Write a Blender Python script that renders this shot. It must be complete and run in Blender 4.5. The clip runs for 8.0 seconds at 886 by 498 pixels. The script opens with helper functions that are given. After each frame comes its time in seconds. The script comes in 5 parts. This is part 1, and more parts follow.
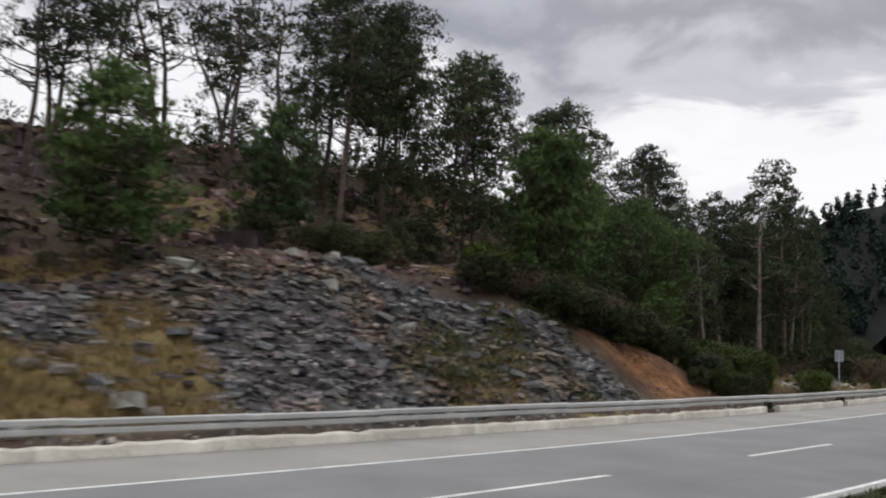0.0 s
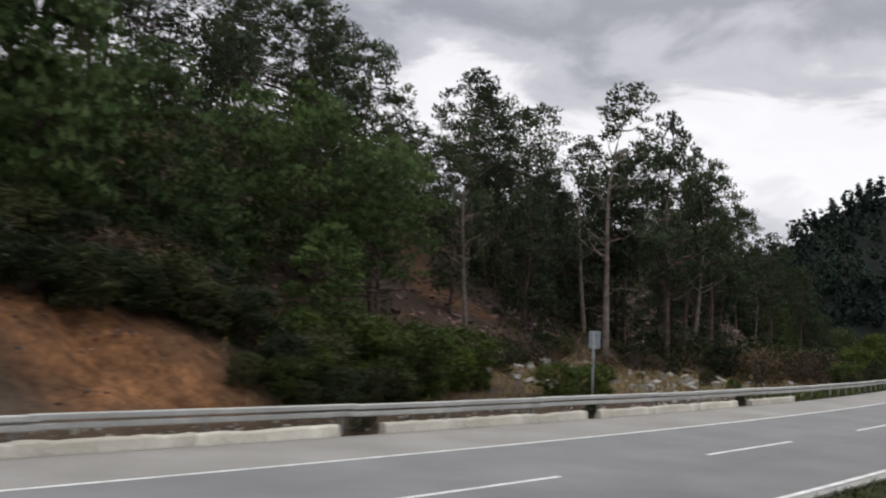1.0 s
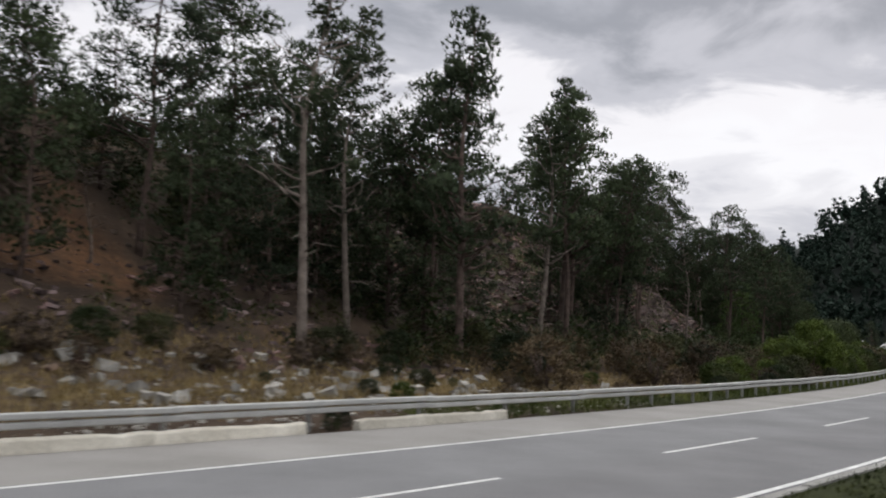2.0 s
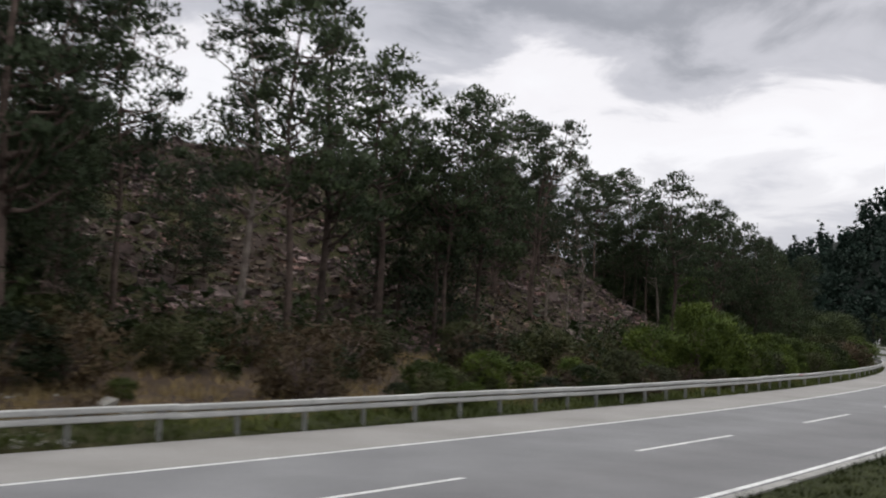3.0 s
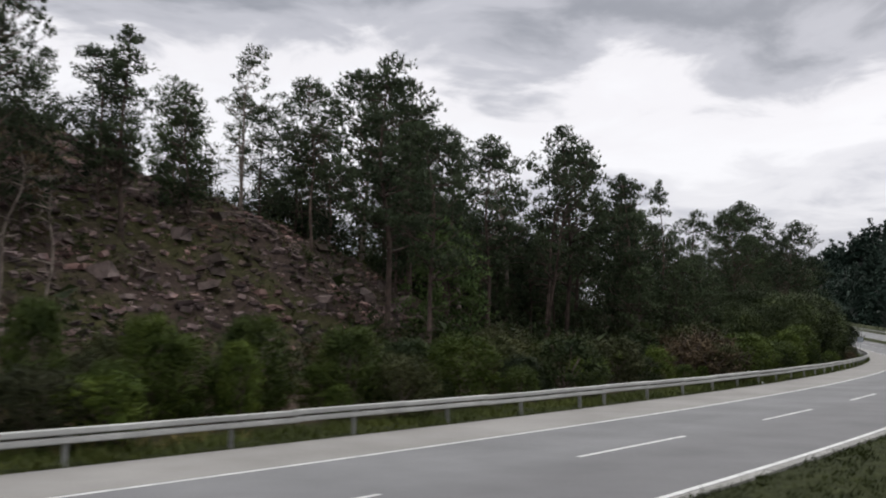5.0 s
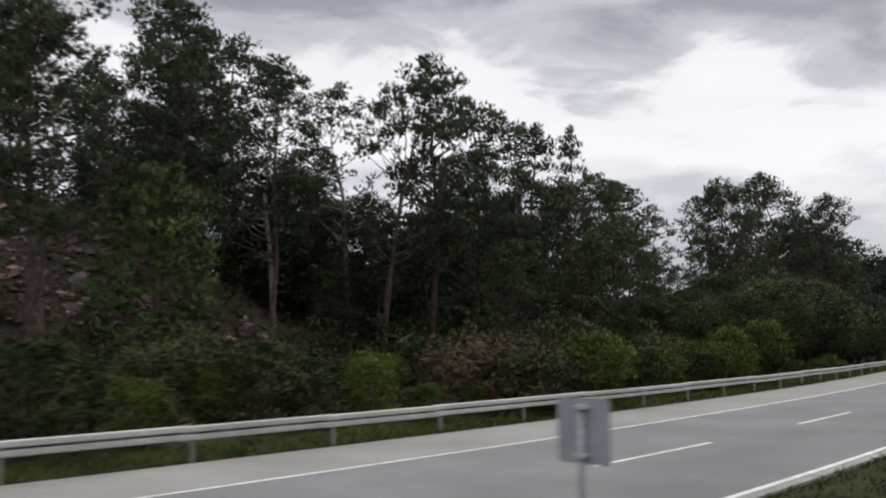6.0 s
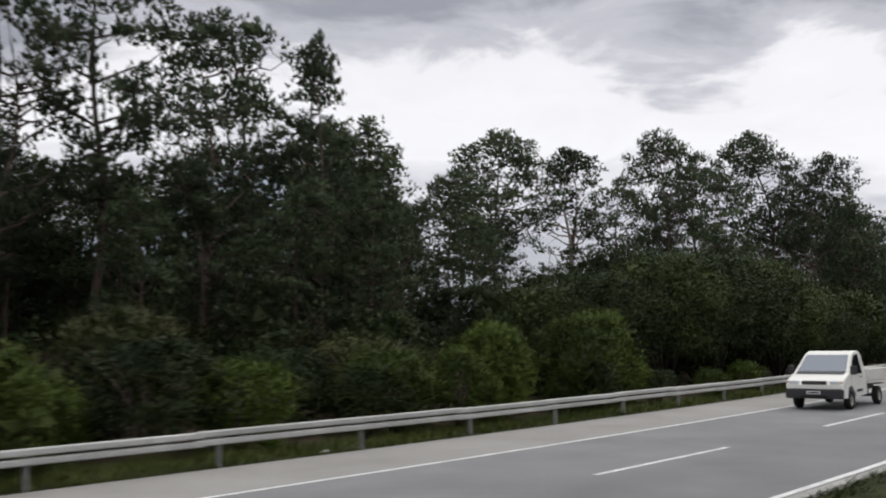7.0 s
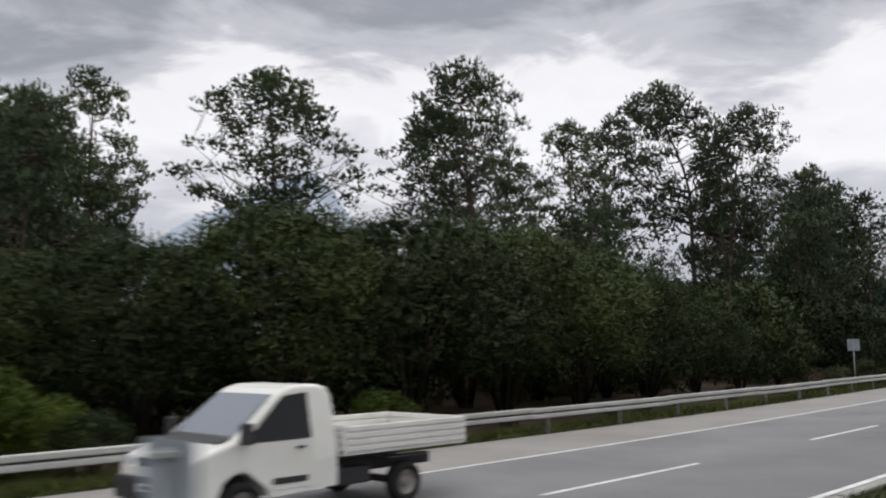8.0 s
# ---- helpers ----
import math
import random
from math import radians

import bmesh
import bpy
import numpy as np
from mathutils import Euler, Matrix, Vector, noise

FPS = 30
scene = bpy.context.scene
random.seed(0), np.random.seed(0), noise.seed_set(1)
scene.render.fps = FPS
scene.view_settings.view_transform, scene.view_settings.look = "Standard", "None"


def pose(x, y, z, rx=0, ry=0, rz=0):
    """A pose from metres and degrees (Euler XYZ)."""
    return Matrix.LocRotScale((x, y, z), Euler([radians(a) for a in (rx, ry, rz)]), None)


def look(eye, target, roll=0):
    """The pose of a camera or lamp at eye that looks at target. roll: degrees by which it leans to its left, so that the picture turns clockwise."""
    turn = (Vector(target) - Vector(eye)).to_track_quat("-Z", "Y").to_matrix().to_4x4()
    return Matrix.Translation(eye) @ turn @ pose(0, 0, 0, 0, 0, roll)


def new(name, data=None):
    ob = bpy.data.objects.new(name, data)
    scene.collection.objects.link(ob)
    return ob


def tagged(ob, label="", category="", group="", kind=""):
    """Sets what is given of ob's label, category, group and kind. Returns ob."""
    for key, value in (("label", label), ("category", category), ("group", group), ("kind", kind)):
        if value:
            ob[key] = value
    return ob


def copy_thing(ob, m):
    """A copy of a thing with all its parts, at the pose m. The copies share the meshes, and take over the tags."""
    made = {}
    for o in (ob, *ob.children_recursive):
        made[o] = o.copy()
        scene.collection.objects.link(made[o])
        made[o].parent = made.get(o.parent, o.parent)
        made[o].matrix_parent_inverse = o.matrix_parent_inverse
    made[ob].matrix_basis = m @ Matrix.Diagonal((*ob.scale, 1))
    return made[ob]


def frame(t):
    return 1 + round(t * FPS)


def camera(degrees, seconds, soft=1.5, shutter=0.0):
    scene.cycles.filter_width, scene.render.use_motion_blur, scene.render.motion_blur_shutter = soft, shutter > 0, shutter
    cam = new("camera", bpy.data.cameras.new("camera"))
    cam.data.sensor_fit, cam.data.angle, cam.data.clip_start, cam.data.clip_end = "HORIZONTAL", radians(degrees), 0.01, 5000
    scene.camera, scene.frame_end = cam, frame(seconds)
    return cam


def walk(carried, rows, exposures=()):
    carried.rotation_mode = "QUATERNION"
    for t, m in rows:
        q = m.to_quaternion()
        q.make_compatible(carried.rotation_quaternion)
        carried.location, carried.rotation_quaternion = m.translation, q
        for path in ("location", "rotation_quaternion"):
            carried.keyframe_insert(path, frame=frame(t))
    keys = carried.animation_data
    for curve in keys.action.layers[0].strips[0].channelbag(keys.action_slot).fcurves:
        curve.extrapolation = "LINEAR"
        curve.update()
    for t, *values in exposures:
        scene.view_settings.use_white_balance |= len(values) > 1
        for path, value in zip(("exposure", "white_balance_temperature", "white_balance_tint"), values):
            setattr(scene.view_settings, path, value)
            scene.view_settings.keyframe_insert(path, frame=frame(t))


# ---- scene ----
# ---- camera and its way ----
# (seconds, pose): a car at about 87 km/h on the far carriageway of a divided road, looking out to its left
cam = camera(52.20, 8.0, 1.95, 0.18)
PATH = [
    (0, pose(0.000, 0.000, 2.467, 95.929, -2.275, -0.000)),
    (0.5, pose(8.760, 8.865, 2.500, 95.744, -2.527, 1.009)),
    (1, pose(17.290, 17.747, 2.594, 95.333, -2.685, 1.934)),
    (1.5, pose(25.711, 27.269, 2.586, 95.164, -2.560, 3.094)),
    (3, pose(48.656, 56.235, 2.583, 95.005, -2.284, 7.639)),
    (3.5, pose(55.607, 66.379, 2.564, 94.998, -1.923, 8.970)),
    (4, pose(62.253, 76.973, 2.511, 95.198, -1.115, 10.271)),
    (4.5, pose(68.668, 87.433, 2.515, 95.437, -0.464, 11.715)),
    (6, pose(85.412, 120.602, 2.543, 95.723, 0.231, 19.470)),
    (6.5, pose(90.333, 132.504, 2.472, 95.774, 0.778, 22.604)),
    (7, pose(94.862, 143.897, 2.526, 95.867, 0.888, 24.918)),
    (7.5, pose(99.194, 156.165, 2.533, 96.102, 0.810, 26.926)),
    (8, pose(103.035, 168.279, 2.486, 96.341, 0.737, 28.500)),
]
walk(cam, PATH)
ROAD = (3.3654, 18.1967, 0.797535)
KNOTS = [-40.0, 20.0, 60.0, 100.0, 140.0, 180.0, 220.0, 260.0, 300.0, 340.0]
BEND = [0.002521, 0.002719, 0.0027, 0.00271, 0.002616, 0.002239, 0.001888, 0.001752, 0.001698, 0.001671]

# ---- daylight: overcast, a bright gap low over the hills, grey cloud above ----
world = bpy.data.worlds.new("overcast")
scene.world = world
world.use_nodes = True
wn, wl = world.node_tree.nodes, world.node_tree.links
wn.clear()
SUN_EL, SUN_ROT = radians(38), radians(20)
DARK_AZ = radians(60)


def wnode(kind, **put):
    n = wn.new(kind)
    for key, value in put.items():
        n.inputs[key].default_value = value
    return n


def wmath(op, a, b=None, clamp=False):
    n = wn.new("ShaderNodeMath")
    n.operation, n.use_clamp = op, clamp
    for i, v in enumerate((a, b)):
        if v is None:
            continue
        if isinstance(v, (int, float)):
            n.inputs[i].default_value = v
        else:
            wl.new(v, n.inputs[i])
    return n.outputs[0]


w_out = wn.new("ShaderNodeOutputWorld")
w_sky = wn.new("ShaderNodeTexSky")
w_sky.sky_type, w_sky.sun_disc = "NISHITA", False
w_sky.sun_elevation, w_sky.sun_rotation = SUN_EL, SUN_ROT
w_tc = wn.new("ShaderNodeTexCoord")
w_sep = wn.new("ShaderNodeSeparateXYZ")
wl.new(w_tc.outputs["Generated"], w_sep.inputs[0])
height = wmath("MAXIMUM", w_sep.outputs["Z"], 0.0)
# cloud deck: the direction laid onto a flat layer
deck = wmath("ADD", height, 0.16)
w_com = wn.new("ShaderNodeCombineXYZ")
wl.new(wmath("DIVIDE", w_sep.outputs["X"], deck), w_com.inputs[0])
wl.new(wmath("DIVIDE", w_sep.outputs["Y"], deck), w_com.inputs[1])
big = wnode("ShaderNodeTexNoise", Scale=0.75, Detail=5.0, Roughness=0.5, Distortion=0.35)
fine = wnode("ShaderNodeTexNoise", Scale=2.6, Detail=6.0, Roughness=0.55, Distortion=0.5)
for n in (big, fine):
    wl.new(w_com.outputs[0], n.inputs["Vector"])
warp = wmath("ADD", wmath("MULTIPLY", wmath("SUBTRACT", big.outputs[0], 0.5), 0.40),
             wmath("MULTIPLY", wmath("SUBTRACT", fine.outputs[0], 0.5), 0.30))
# the deck is thicker towards the end of the road
north = wmath("MULTIPLY", wmath("MAXIMUM", wmath("ADD", wmath("MULTIPLY", w_sep.outputs["X"], math.cos(DARK_AZ)), wmath("MULTIPLY", w_sep.outputs["Y"], math.sin(DARK_AZ))), 0.8), 0.36)
warp = wmath("MULTIPLY", warp, wmath("ADD", wmath("MULTIPLY", wmath("MINIMUM", height, 0.30), 2.7), 0.20))
level = wmath("ADD", wmath("ADD", height, warp), wmath("MULTIPLY", wmath("SUBTRACT", north, 0.268), wmath("MULTIPLY", height, 4.5, True)), True)
w_ramp = wn.new("ShaderNodeValToRGB")
w_ramp.color_ramp.interpolation = "EASE"
els = w_ramp.color_ramp.elements
els[0].position, els[0].color = 0.0, (0.54, 0.56, 0.62, 1)
els[1].position, els[1].color = 1.0, (2.0, 2.0, 2.02, 1)
for p, c in ((0.09, (0.50, 0.51, 0.57)), (0.14, (0.60, 0.60, 0.66)), (0.19, (0.84, 0.83, 0.87)), (0.23, (0.98, 0.97, 1.0)), (0.285, (0.95, 0.93, 0.96)), (0.335, (0.58, 0.58, 0.63)),
             (0.40, (0.34, 0.35, 0.39)), (0.47, (0.50, 0.51, 0.56)), (0.56, (1.0, 1.0, 1.04))):
    e = els.new(p)
    e.color = (*c, 1)
wl.new(level, w_ramp.inputs[0])
w_bgs = wnode("ShaderNodeBackground", Strength=0.1)
w_bgc = wnode("ShaderNodeBackground", Strength=1.0)
wl.new(w_sky.outputs[0], w_bgs.inputs[0])
wl.new(w_ramp.outputs[0], w_bgc.inputs[0])
w_add = wn.new("ShaderNodeMixShader")
w_add.inputs[0].default_value = 0.93
wl.new(w_bgs.outputs[0], w_add.inputs[1])
wl.new(w_bgc.outputs[0], w_add.inputs[2])
wl.new(w_add.outputs[0], w_out.inputs[0])

sun = new("sun", bpy.data.lights.new("sun", "SUN"))
sun.data.energy, sun.data.angle, sun.data.color = 0.7, radians(25), (1.0, 0.97, 0.93)
sun.matrix_world = look((0, 0, 60), (-60 * math.sin(SUN_ROT) / math.tan(SUN_EL), -60 * math.cos(SUN_ROT) / math.tan(SUN_EL), 0))


# ---- materials ----
def node_mat(name):
    m = bpy.data.materials.new(name)
    m.use_nodes = True
    nt = m.node_tree
    return m, nt.nodes, nt.links, nt.nodes["Principled BSDF"]


def noise_node(nodes, links, vec, scale, detail=4.0, rough=0.55):
    n = nodes.new("ShaderNodeTexNoise")
    n.inputs["Scale"].default_value, n.inputs["Detail"].default_value, n.inputs["Roughness"].default_value = scale, detail, rough
    if vec is not None:
        links.new(vec, n.inputs["Vector"])
    return n.outputs[0]


def ramp_node(nodes, links, fac, stops):
    r = nodes.new("ShaderNodeValToRGB")
    e = r.color_ramp.elements
    e[0].position, e[0].color = stops[0][0], (*stops[0][1], 1)
    e[1].position, e[1].color = stops[-1][0], (*stops[-1][1], 1)
    for p, c in stops[1:-1]:
        e.new(p).color = (*c, 1)
    links.new(fac, r.inputs[0])
    return r.outputs[0]


def mix_node(nodes, links, fac, a, b, blend="MIX"):
    n = nodes.new("ShaderNodeMixRGB")
    n.blend_type = blend
    for i, v in enumerate((fac, a, b)):
        if isinstance(v, (int, float)):
            n.inputs[i].default_value = v
        elif isinstance(v, tuple):
            n.inputs[i].default_value = (*v, 1)
        else:
            links.new(v, n.inputs[i])
    return n.outputs[0]


def surface(name, dark, light, scale, rough=0.8, bump=0.3, fine=None, metal=0.0, vary=0.0, island=False, spread=(0.3, 0.7), dist=0.02, grit=0.8):
    """Two scales of noise between two colours, with relief; vary: lightness from piece to piece."""
    m, nodes, links, bsdf = node_mat(name)
    tc = nodes.new("ShaderNodeTexCoord")
    vec = tc.outputs["Object"]
    a = noise_node(nodes, links, vec, scale)
    b = noise_node(nodes, links, vec, fine or scale * 7, 6.0, 0.65)
    col = ramp_node(nodes, links, a, ((spread[0], dark), (spread[1], light)))
    grain = ramp_node(nodes, links, b, ((0.25, (0.62, 0.62, 0.62)), (0.75, (1.25, 1.25, 1.25))))
    col = mix_node(nodes, links, grit, col, grain, "MULTIPLY")
    if vary:
        if island:
            rnd = nodes.new("ShaderNodeNewGeometry").outputs["Random Per Island"]
        else:
            rnd = nodes.new("ShaderNodeObjectInfo").outputs["Random"]
        tone = ramp_node(nodes, links, rnd, ((0.0, (1 - vary,) * 3), (1.0, (1 + vary,) * 3)))
        col = mix_node(nodes, links, 1.0, col, tone, "MULTIPLY")
    links.new(col, bsdf.inputs["Base Color"])
    bsdf.inputs["Roughness"].default_value, bsdf.inputs["Metallic"].default_value = rough, metal
    if rough >= 0.85:
        bsdf.inputs["Specular IOR Level"].default_value = 0.2
    if bump:
        bp = nodes.new("ShaderNodeBump")
        bp.inputs["Strength"].default_value, bp.inputs["Distance"].default_value = bump, dist
        links.new(b, bp.inputs["Height"])
        links.new(bp.outputs[0], bsdf.inputs["Normal"])
    return m


def stained(m, tint, scale, low, high):
    """Stains of another colour in large patches over a material, by place in the world."""
    nodes, links = m.node_tree.nodes, m.node_tree.links
    bsdf = nodes["Principled BSDF"]
    old = bsdf.inputs["Base Color"].links[0].from_socket
    where = noise_node(nodes, links, nodes.new("ShaderNodeNewGeometry").outputs["Position"], scale, 3.0)
    fac = ramp_node(nodes, links, where, ((low, (0, 0, 0)), (high, (0.85, 0.85, 0.85))))
    links.new(mix_node(nodes, links, fac, old, mix_node(nodes, links, 1.0, old, tint, "MULTIPLY")), bsdf.inputs["Base Color"])


def leaf_mat(name, dark, light, scale, through_light=0.25, vary=0.3):
    """Leaves and needles: two greens in patches, lighter and darker sprays, some light passing through."""
    m, nodes, links, bsdf = node_mat(name)
    tc = nodes.new("ShaderNodeTexCoord")
    a = noise_node(nodes, links, tc.outputs["Object"], scale, 3.0)
    isl = nodes.new("ShaderNodeNewGeometry").outputs["Random Per Island"]
    col = ramp_node(nodes, links, a, ((0.32, dark), (0.68, light)))
    tone = ramp_node(nodes, links, isl, ((0.0, (0.82,) * 3), (1.0, (1.18,) * 3)))
    col = mix_node(nodes, links, 1.0, col, tone, "MULTIPLY")
    rnd = nodes.new("ShaderNodeObjectInfo").outputs["Random"]
    tree_tone = ramp_node(nodes, links, rnd, ((0.0, (1 - vary, 1 - vary, 1 - vary * 0.8)), (1.0, (1 + vary, 1 + vary * 0.9, 1 + vary * 0.3))))
    col = mix_node(nodes, links, 1.0, col, tree_tone, "MULTIPLY")
    links.new(col, bsdf.inputs["Base Color"])
    bsdf.inputs["Roughness"].default_value = 0.65
    bsdf.inputs["Specular IOR Level"].default_value = 0.12
    tr = nodes.new("ShaderNodeBsdfTranslucent")
    links.new(col, tr.inputs["Color"])
    mx = nodes.new("ShaderNodeMixShader")
    mx.inputs[0].default_value = through_light
    links.new(bsdf.outputs[0], mx.inputs[1])
    links.new(tr.outputs[0], mx.inputs[2])
    links.new(mx.outputs[0], nodes["Material Output"].inputs["Surface"])
    return m


def plain(name, color, rough=0.5, metal=0.0):
    m, nodes, links, bsdf = node_mat(name)
    bsdf.inputs["Base Color"].default_value = (*color, 1)
    bsdf.inputs["Roughness"].default_value, bsdf.inputs["Metallic"].default_value = rough, metal
    return m


ASPHALT = surface("asphalt", (0.168, 0.168, 0.172), (0.222, 0.222, 0.226), 0.35, 0.9, 0.35, 28.0, dist=0.004)
_n, _l = ASPHALT.node_tree.nodes, ASPHALT.node_tree.links
_wear = _n.new("ShaderNodeAttribute")
_wear.attribute_name = "wear"
_base = _n["Principled BSDF"].inputs["Base Color"]
_l.new(mix_node(_n, _l, _wear.outputs["Fac"], _base.links[0].from_socket, mix_node(_n, _l, 1.0, _base.links[0].from_socket, (0.85, 0.84, 0.84), "MULTIPLY")), _base)
SHOULDER = surface("dusty_asphalt_shoulder", (0.228, 0.218, 0.206), (0.30, 0.288, 0.274), 0.35, 0.9, 0.35, 28.0, dist=0.004)
CONCRETE = surface("weathered_concrete", (0.50, 0.465, 0.39), (0.73, 0.69, 0.60), 1.3, 0.9, 0.4, 14.0, vary=0.12)
LINE_PAINT = surface("worn_line_paint", (0.45, 0.45, 0.44), (0.74, 0.74, 0.72), 2.2, 0.7, 0.2, 30.0, dist=0.003)
POST_ZINC = surface("weathered_zinc_post", (0.22, 0.22, 0.21), (0.34, 0.34, 0.33), 1.5, 0.65, 0.12, 30.0, 0.4, vary=0.2)
KERB_GREY = surface("grimy_kerb_concrete", (0.24, 0.235, 0.22), (0.36, 0.35, 0.33), 1.1, 0.9, 0.4, 14.0, vary=0.12)
ZINC = surface("galvanised_steel", (0.34, 0.34, 0.325), (0.47, 0.47, 0.45), 1.5, 0.6, 0.12, 30.0, 0.1, vary=0.1)
SIGN_BACK = surface("dull_aluminium_sheet", (0.28, 0.31, 0.34), (0.36, 0.39, 0.42), 2.0, 0.55, 0.03, 18.0, 0.4, grit=0.25)
POST_STEEL = surface("grey_post_steel", (0.22, 0.24, 0.25), (0.33, 0.35, 0.36), 3.0, 0.6, 0.1, 25.0, 0.4)
SIGN_BLUE = surface("blue_sign_film", (0.006, 0.09, 0.50), (0.010, 0.12, 0.60), 3.0, 0.35, 0.03)
SIGN_WHITE = surface("white_sign_film", (0.66, 0.66, 0.66), (0.78, 0.78, 0.78), 3.0, 0.4, 0.03)
SIGN_BLACK = surface("black_sign_film", (0.012, 0.012, 0.014), (0.025, 0.025, 0.028), 3.0, 0.4, 0.03)
BARK = surface("pine_bark", (0.040, 0.029, 0.024), (0.150, 0.110, 0.092), 1.8, 0.95, 0.9, 11.0, vary=0.35, dist=0.04)
PALE_BARK = surface("pale_dry_bark", (0.11, 0.088, 0.074), (0.25, 0.21, 0.18), 2.0, 0.95, 0.6, 11.0, vary=0.25, dist=0.03)
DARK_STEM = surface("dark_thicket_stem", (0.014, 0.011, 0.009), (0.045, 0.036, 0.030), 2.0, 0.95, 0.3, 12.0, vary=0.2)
TWIG = surface("dry_twig", (0.07, 0.050, 0.044), (0.17, 0.13, 0.115), 2.0, 0.95, 0.3, 12.0, vary=0.2)
NEEDLES = leaf_mat("pine_needles", (0.026, 0.041, 0.022), (0.076, 0.102, 0.054), 0.45, 0.22, 0.28)
NEEDLES_PALE = leaf_mat("thin_pine_needles", (0.028, 0.042, 0.024), (0.064, 0.082, 0.042), 0.45, 0.28, 0.25)
NEEDLES_LUSH = leaf_mat("fresh_pine_needles", (0.045, 0.080, 0.027), (0.112, 0.162, 0.058), 0.5, 0.25, 0.25)
LEAF_DARK = leaf_mat("dark_oak_leaves", (0.014, 0.024, 0.010), (0.042, 0.056, 0.022), 0.7, 0.2, 0.3)
LEAF_FRESH = leaf_mat("fresh_shrub_leaves", (0.038, 0.060, 0.013), (0.102, 0.136, 0.030), 0.8, 0.3, 0.4)
LEAF_OLIVE = leaf_mat("olive_shrub_leaves", (0.036, 0.044, 0.018), (0.08, 0.084, 0.04), 0.8, 0.25, 0.3)
LEAF_THICKET = leaf_mat("thicket_leaves", (0.023, 0.035, 0.014), (0.074, 0.096, 0.036), 0.55, 0.15, 0.25)
LEAF_DRY = leaf_mat("dry_brown_leaves", (0.050, 0.036, 0.023), (0.108, 0.080, 0.052), 0.9, 0.2, 0.3)
GRASS = leaf_mat("verge_grass", (0.035, 0.050, 0.012), (0.100, 0.115, 0.028), 0.25, 0.25, 0.0)
GRASS_MOSS = leaf_mat("mossy_median_grass", (0.014, 0.022, 0.005), (0.042, 0.050, 0.014), 0.25, 0.2, 0.0)
GRASS_DRY = leaf_mat("dry_grass", (0.16, 0.12, 0.055), (0.30, 0.22, 0.10), 0.25, 0.25, 0.0)
SLATE = surface("grey_slate", (0.024, 0.025, 0.031), (0.205, 0.203, 0.206), 0.8, 0.85, 0.7, 6.0, vary=0.55, dist=0.03)
SLATE_BITS = surface("slate_rubble", (0.038, 0.038, 0.044), (0.225, 0.215, 0.205), 0.9, 0.85, 0.6, 6.0, vary=0.62, island=True, dist=0.03)
stained(SLATE, (1.08, 0.92, 0.68), 0.22, 0.50, 0.62)
stained(SLATE_BITS, (1.10, 0.92, 0.66), 0.22, 0.48, 0.60)
stained(SLATE_BITS, (1.12, 1.0, 1.08), 0.6, 0.46, 0.60)
SCREE = surface("reddish_scree", (0.036, 0.027, 0.026), (0.255, 0.190, 0.182), 0.6, 0.9, 0.6, 7.0, vary=0.7, island=True, dist=0.03)
LIME = surface("pale_limestone", (0.20, 0.19, 0.17), (0.46, 0.44, 0.40), 1.2, 0.9, 0.5, 8.0, vary=0.3, island=True, dist=0.03)
TRUCK_WHITE = surface("white_vehicle_paint", (0.66, 0.65, 0.60), (0.76, 0.75, 0.71), 0.8, 0.25, 0.0, 9.0, grit=0.08)
BED_WHITE = surface("dusty_white_bed_paint", (0.60, 0.58, 0.54), (0.74, 0.73, 0.70), 2.0, 0.45, 0.05, 16.0, grit=0.3)
DARK_PLASTIC = surface("dark_grey_plastic", (0.018, 0.018, 0.020), (0.035, 0.035, 0.038), 3.0, 0.6, 0.15, 30.0)
RUBBER = surface("tyre_rubber", (0.012, 0.012, 0.012), (0.026, 0.025, 0.024), 4.0, 0.85, 0.3, 40.0)
RIM_STEEL = surface("dusty_steel_rim", (0.20, 0.18, 0.16), (0.36, 0.34, 0.32), 5.0, 0.5, 0.1, 30.0, 0.5)
LAMP_GLASS = plain("headlamp_glass", (0.55, 0.57, 0.58), 0.12)
LAMP_ORANGE = plain("orange_lamp_lens", (0.6, 0.18, 0.02), 0.2)
SIDE_GLASS = plain("dark_side_glass", (0.008, 0.009, 0.010), 0.15)
SIDE_GLASS.node_tree.nodes["Principled BSDF"].inputs["Specular IOR Level"].default_value = 0.25
CAB_GLASS = plain("tinted_vehicle_glass", (0.10, 0.125, 0.165), 0.10)
CAB_GLASS.node_tree.nodes["Principled BSDF"].inputs["Specular IOR Level"].default_value = 1.0
PLATE_WHITE = plain("number_plate_white", (0.62, 0.62, 0.60), 0.4)
BAG = plain("white_plastic_bag", (0.72, 0.72, 0.72), 0.45)
RED_PAINT = surface("faded_red_paint", (0.28, 0.03, 0.04), (0.42, 0.07, 0.08), 3.0, 0.6, 0.1)
# far mountain: the haze of distance is put into this pale blue-grey
HAZE_ROCK = surface("haze_painted_mountain", (0.34, 0.39, 0.46), (0.44, 0.49, 0.56), 0.004, 1.0, 0.0, 0.02, grit=0.3)
FAR_LEAF = leaf_mat("distant_pine_canopy", (0.018, 0.034, 0.025), (0.040, 0.060, 0.045), 0.02, 0.1, 0.0)


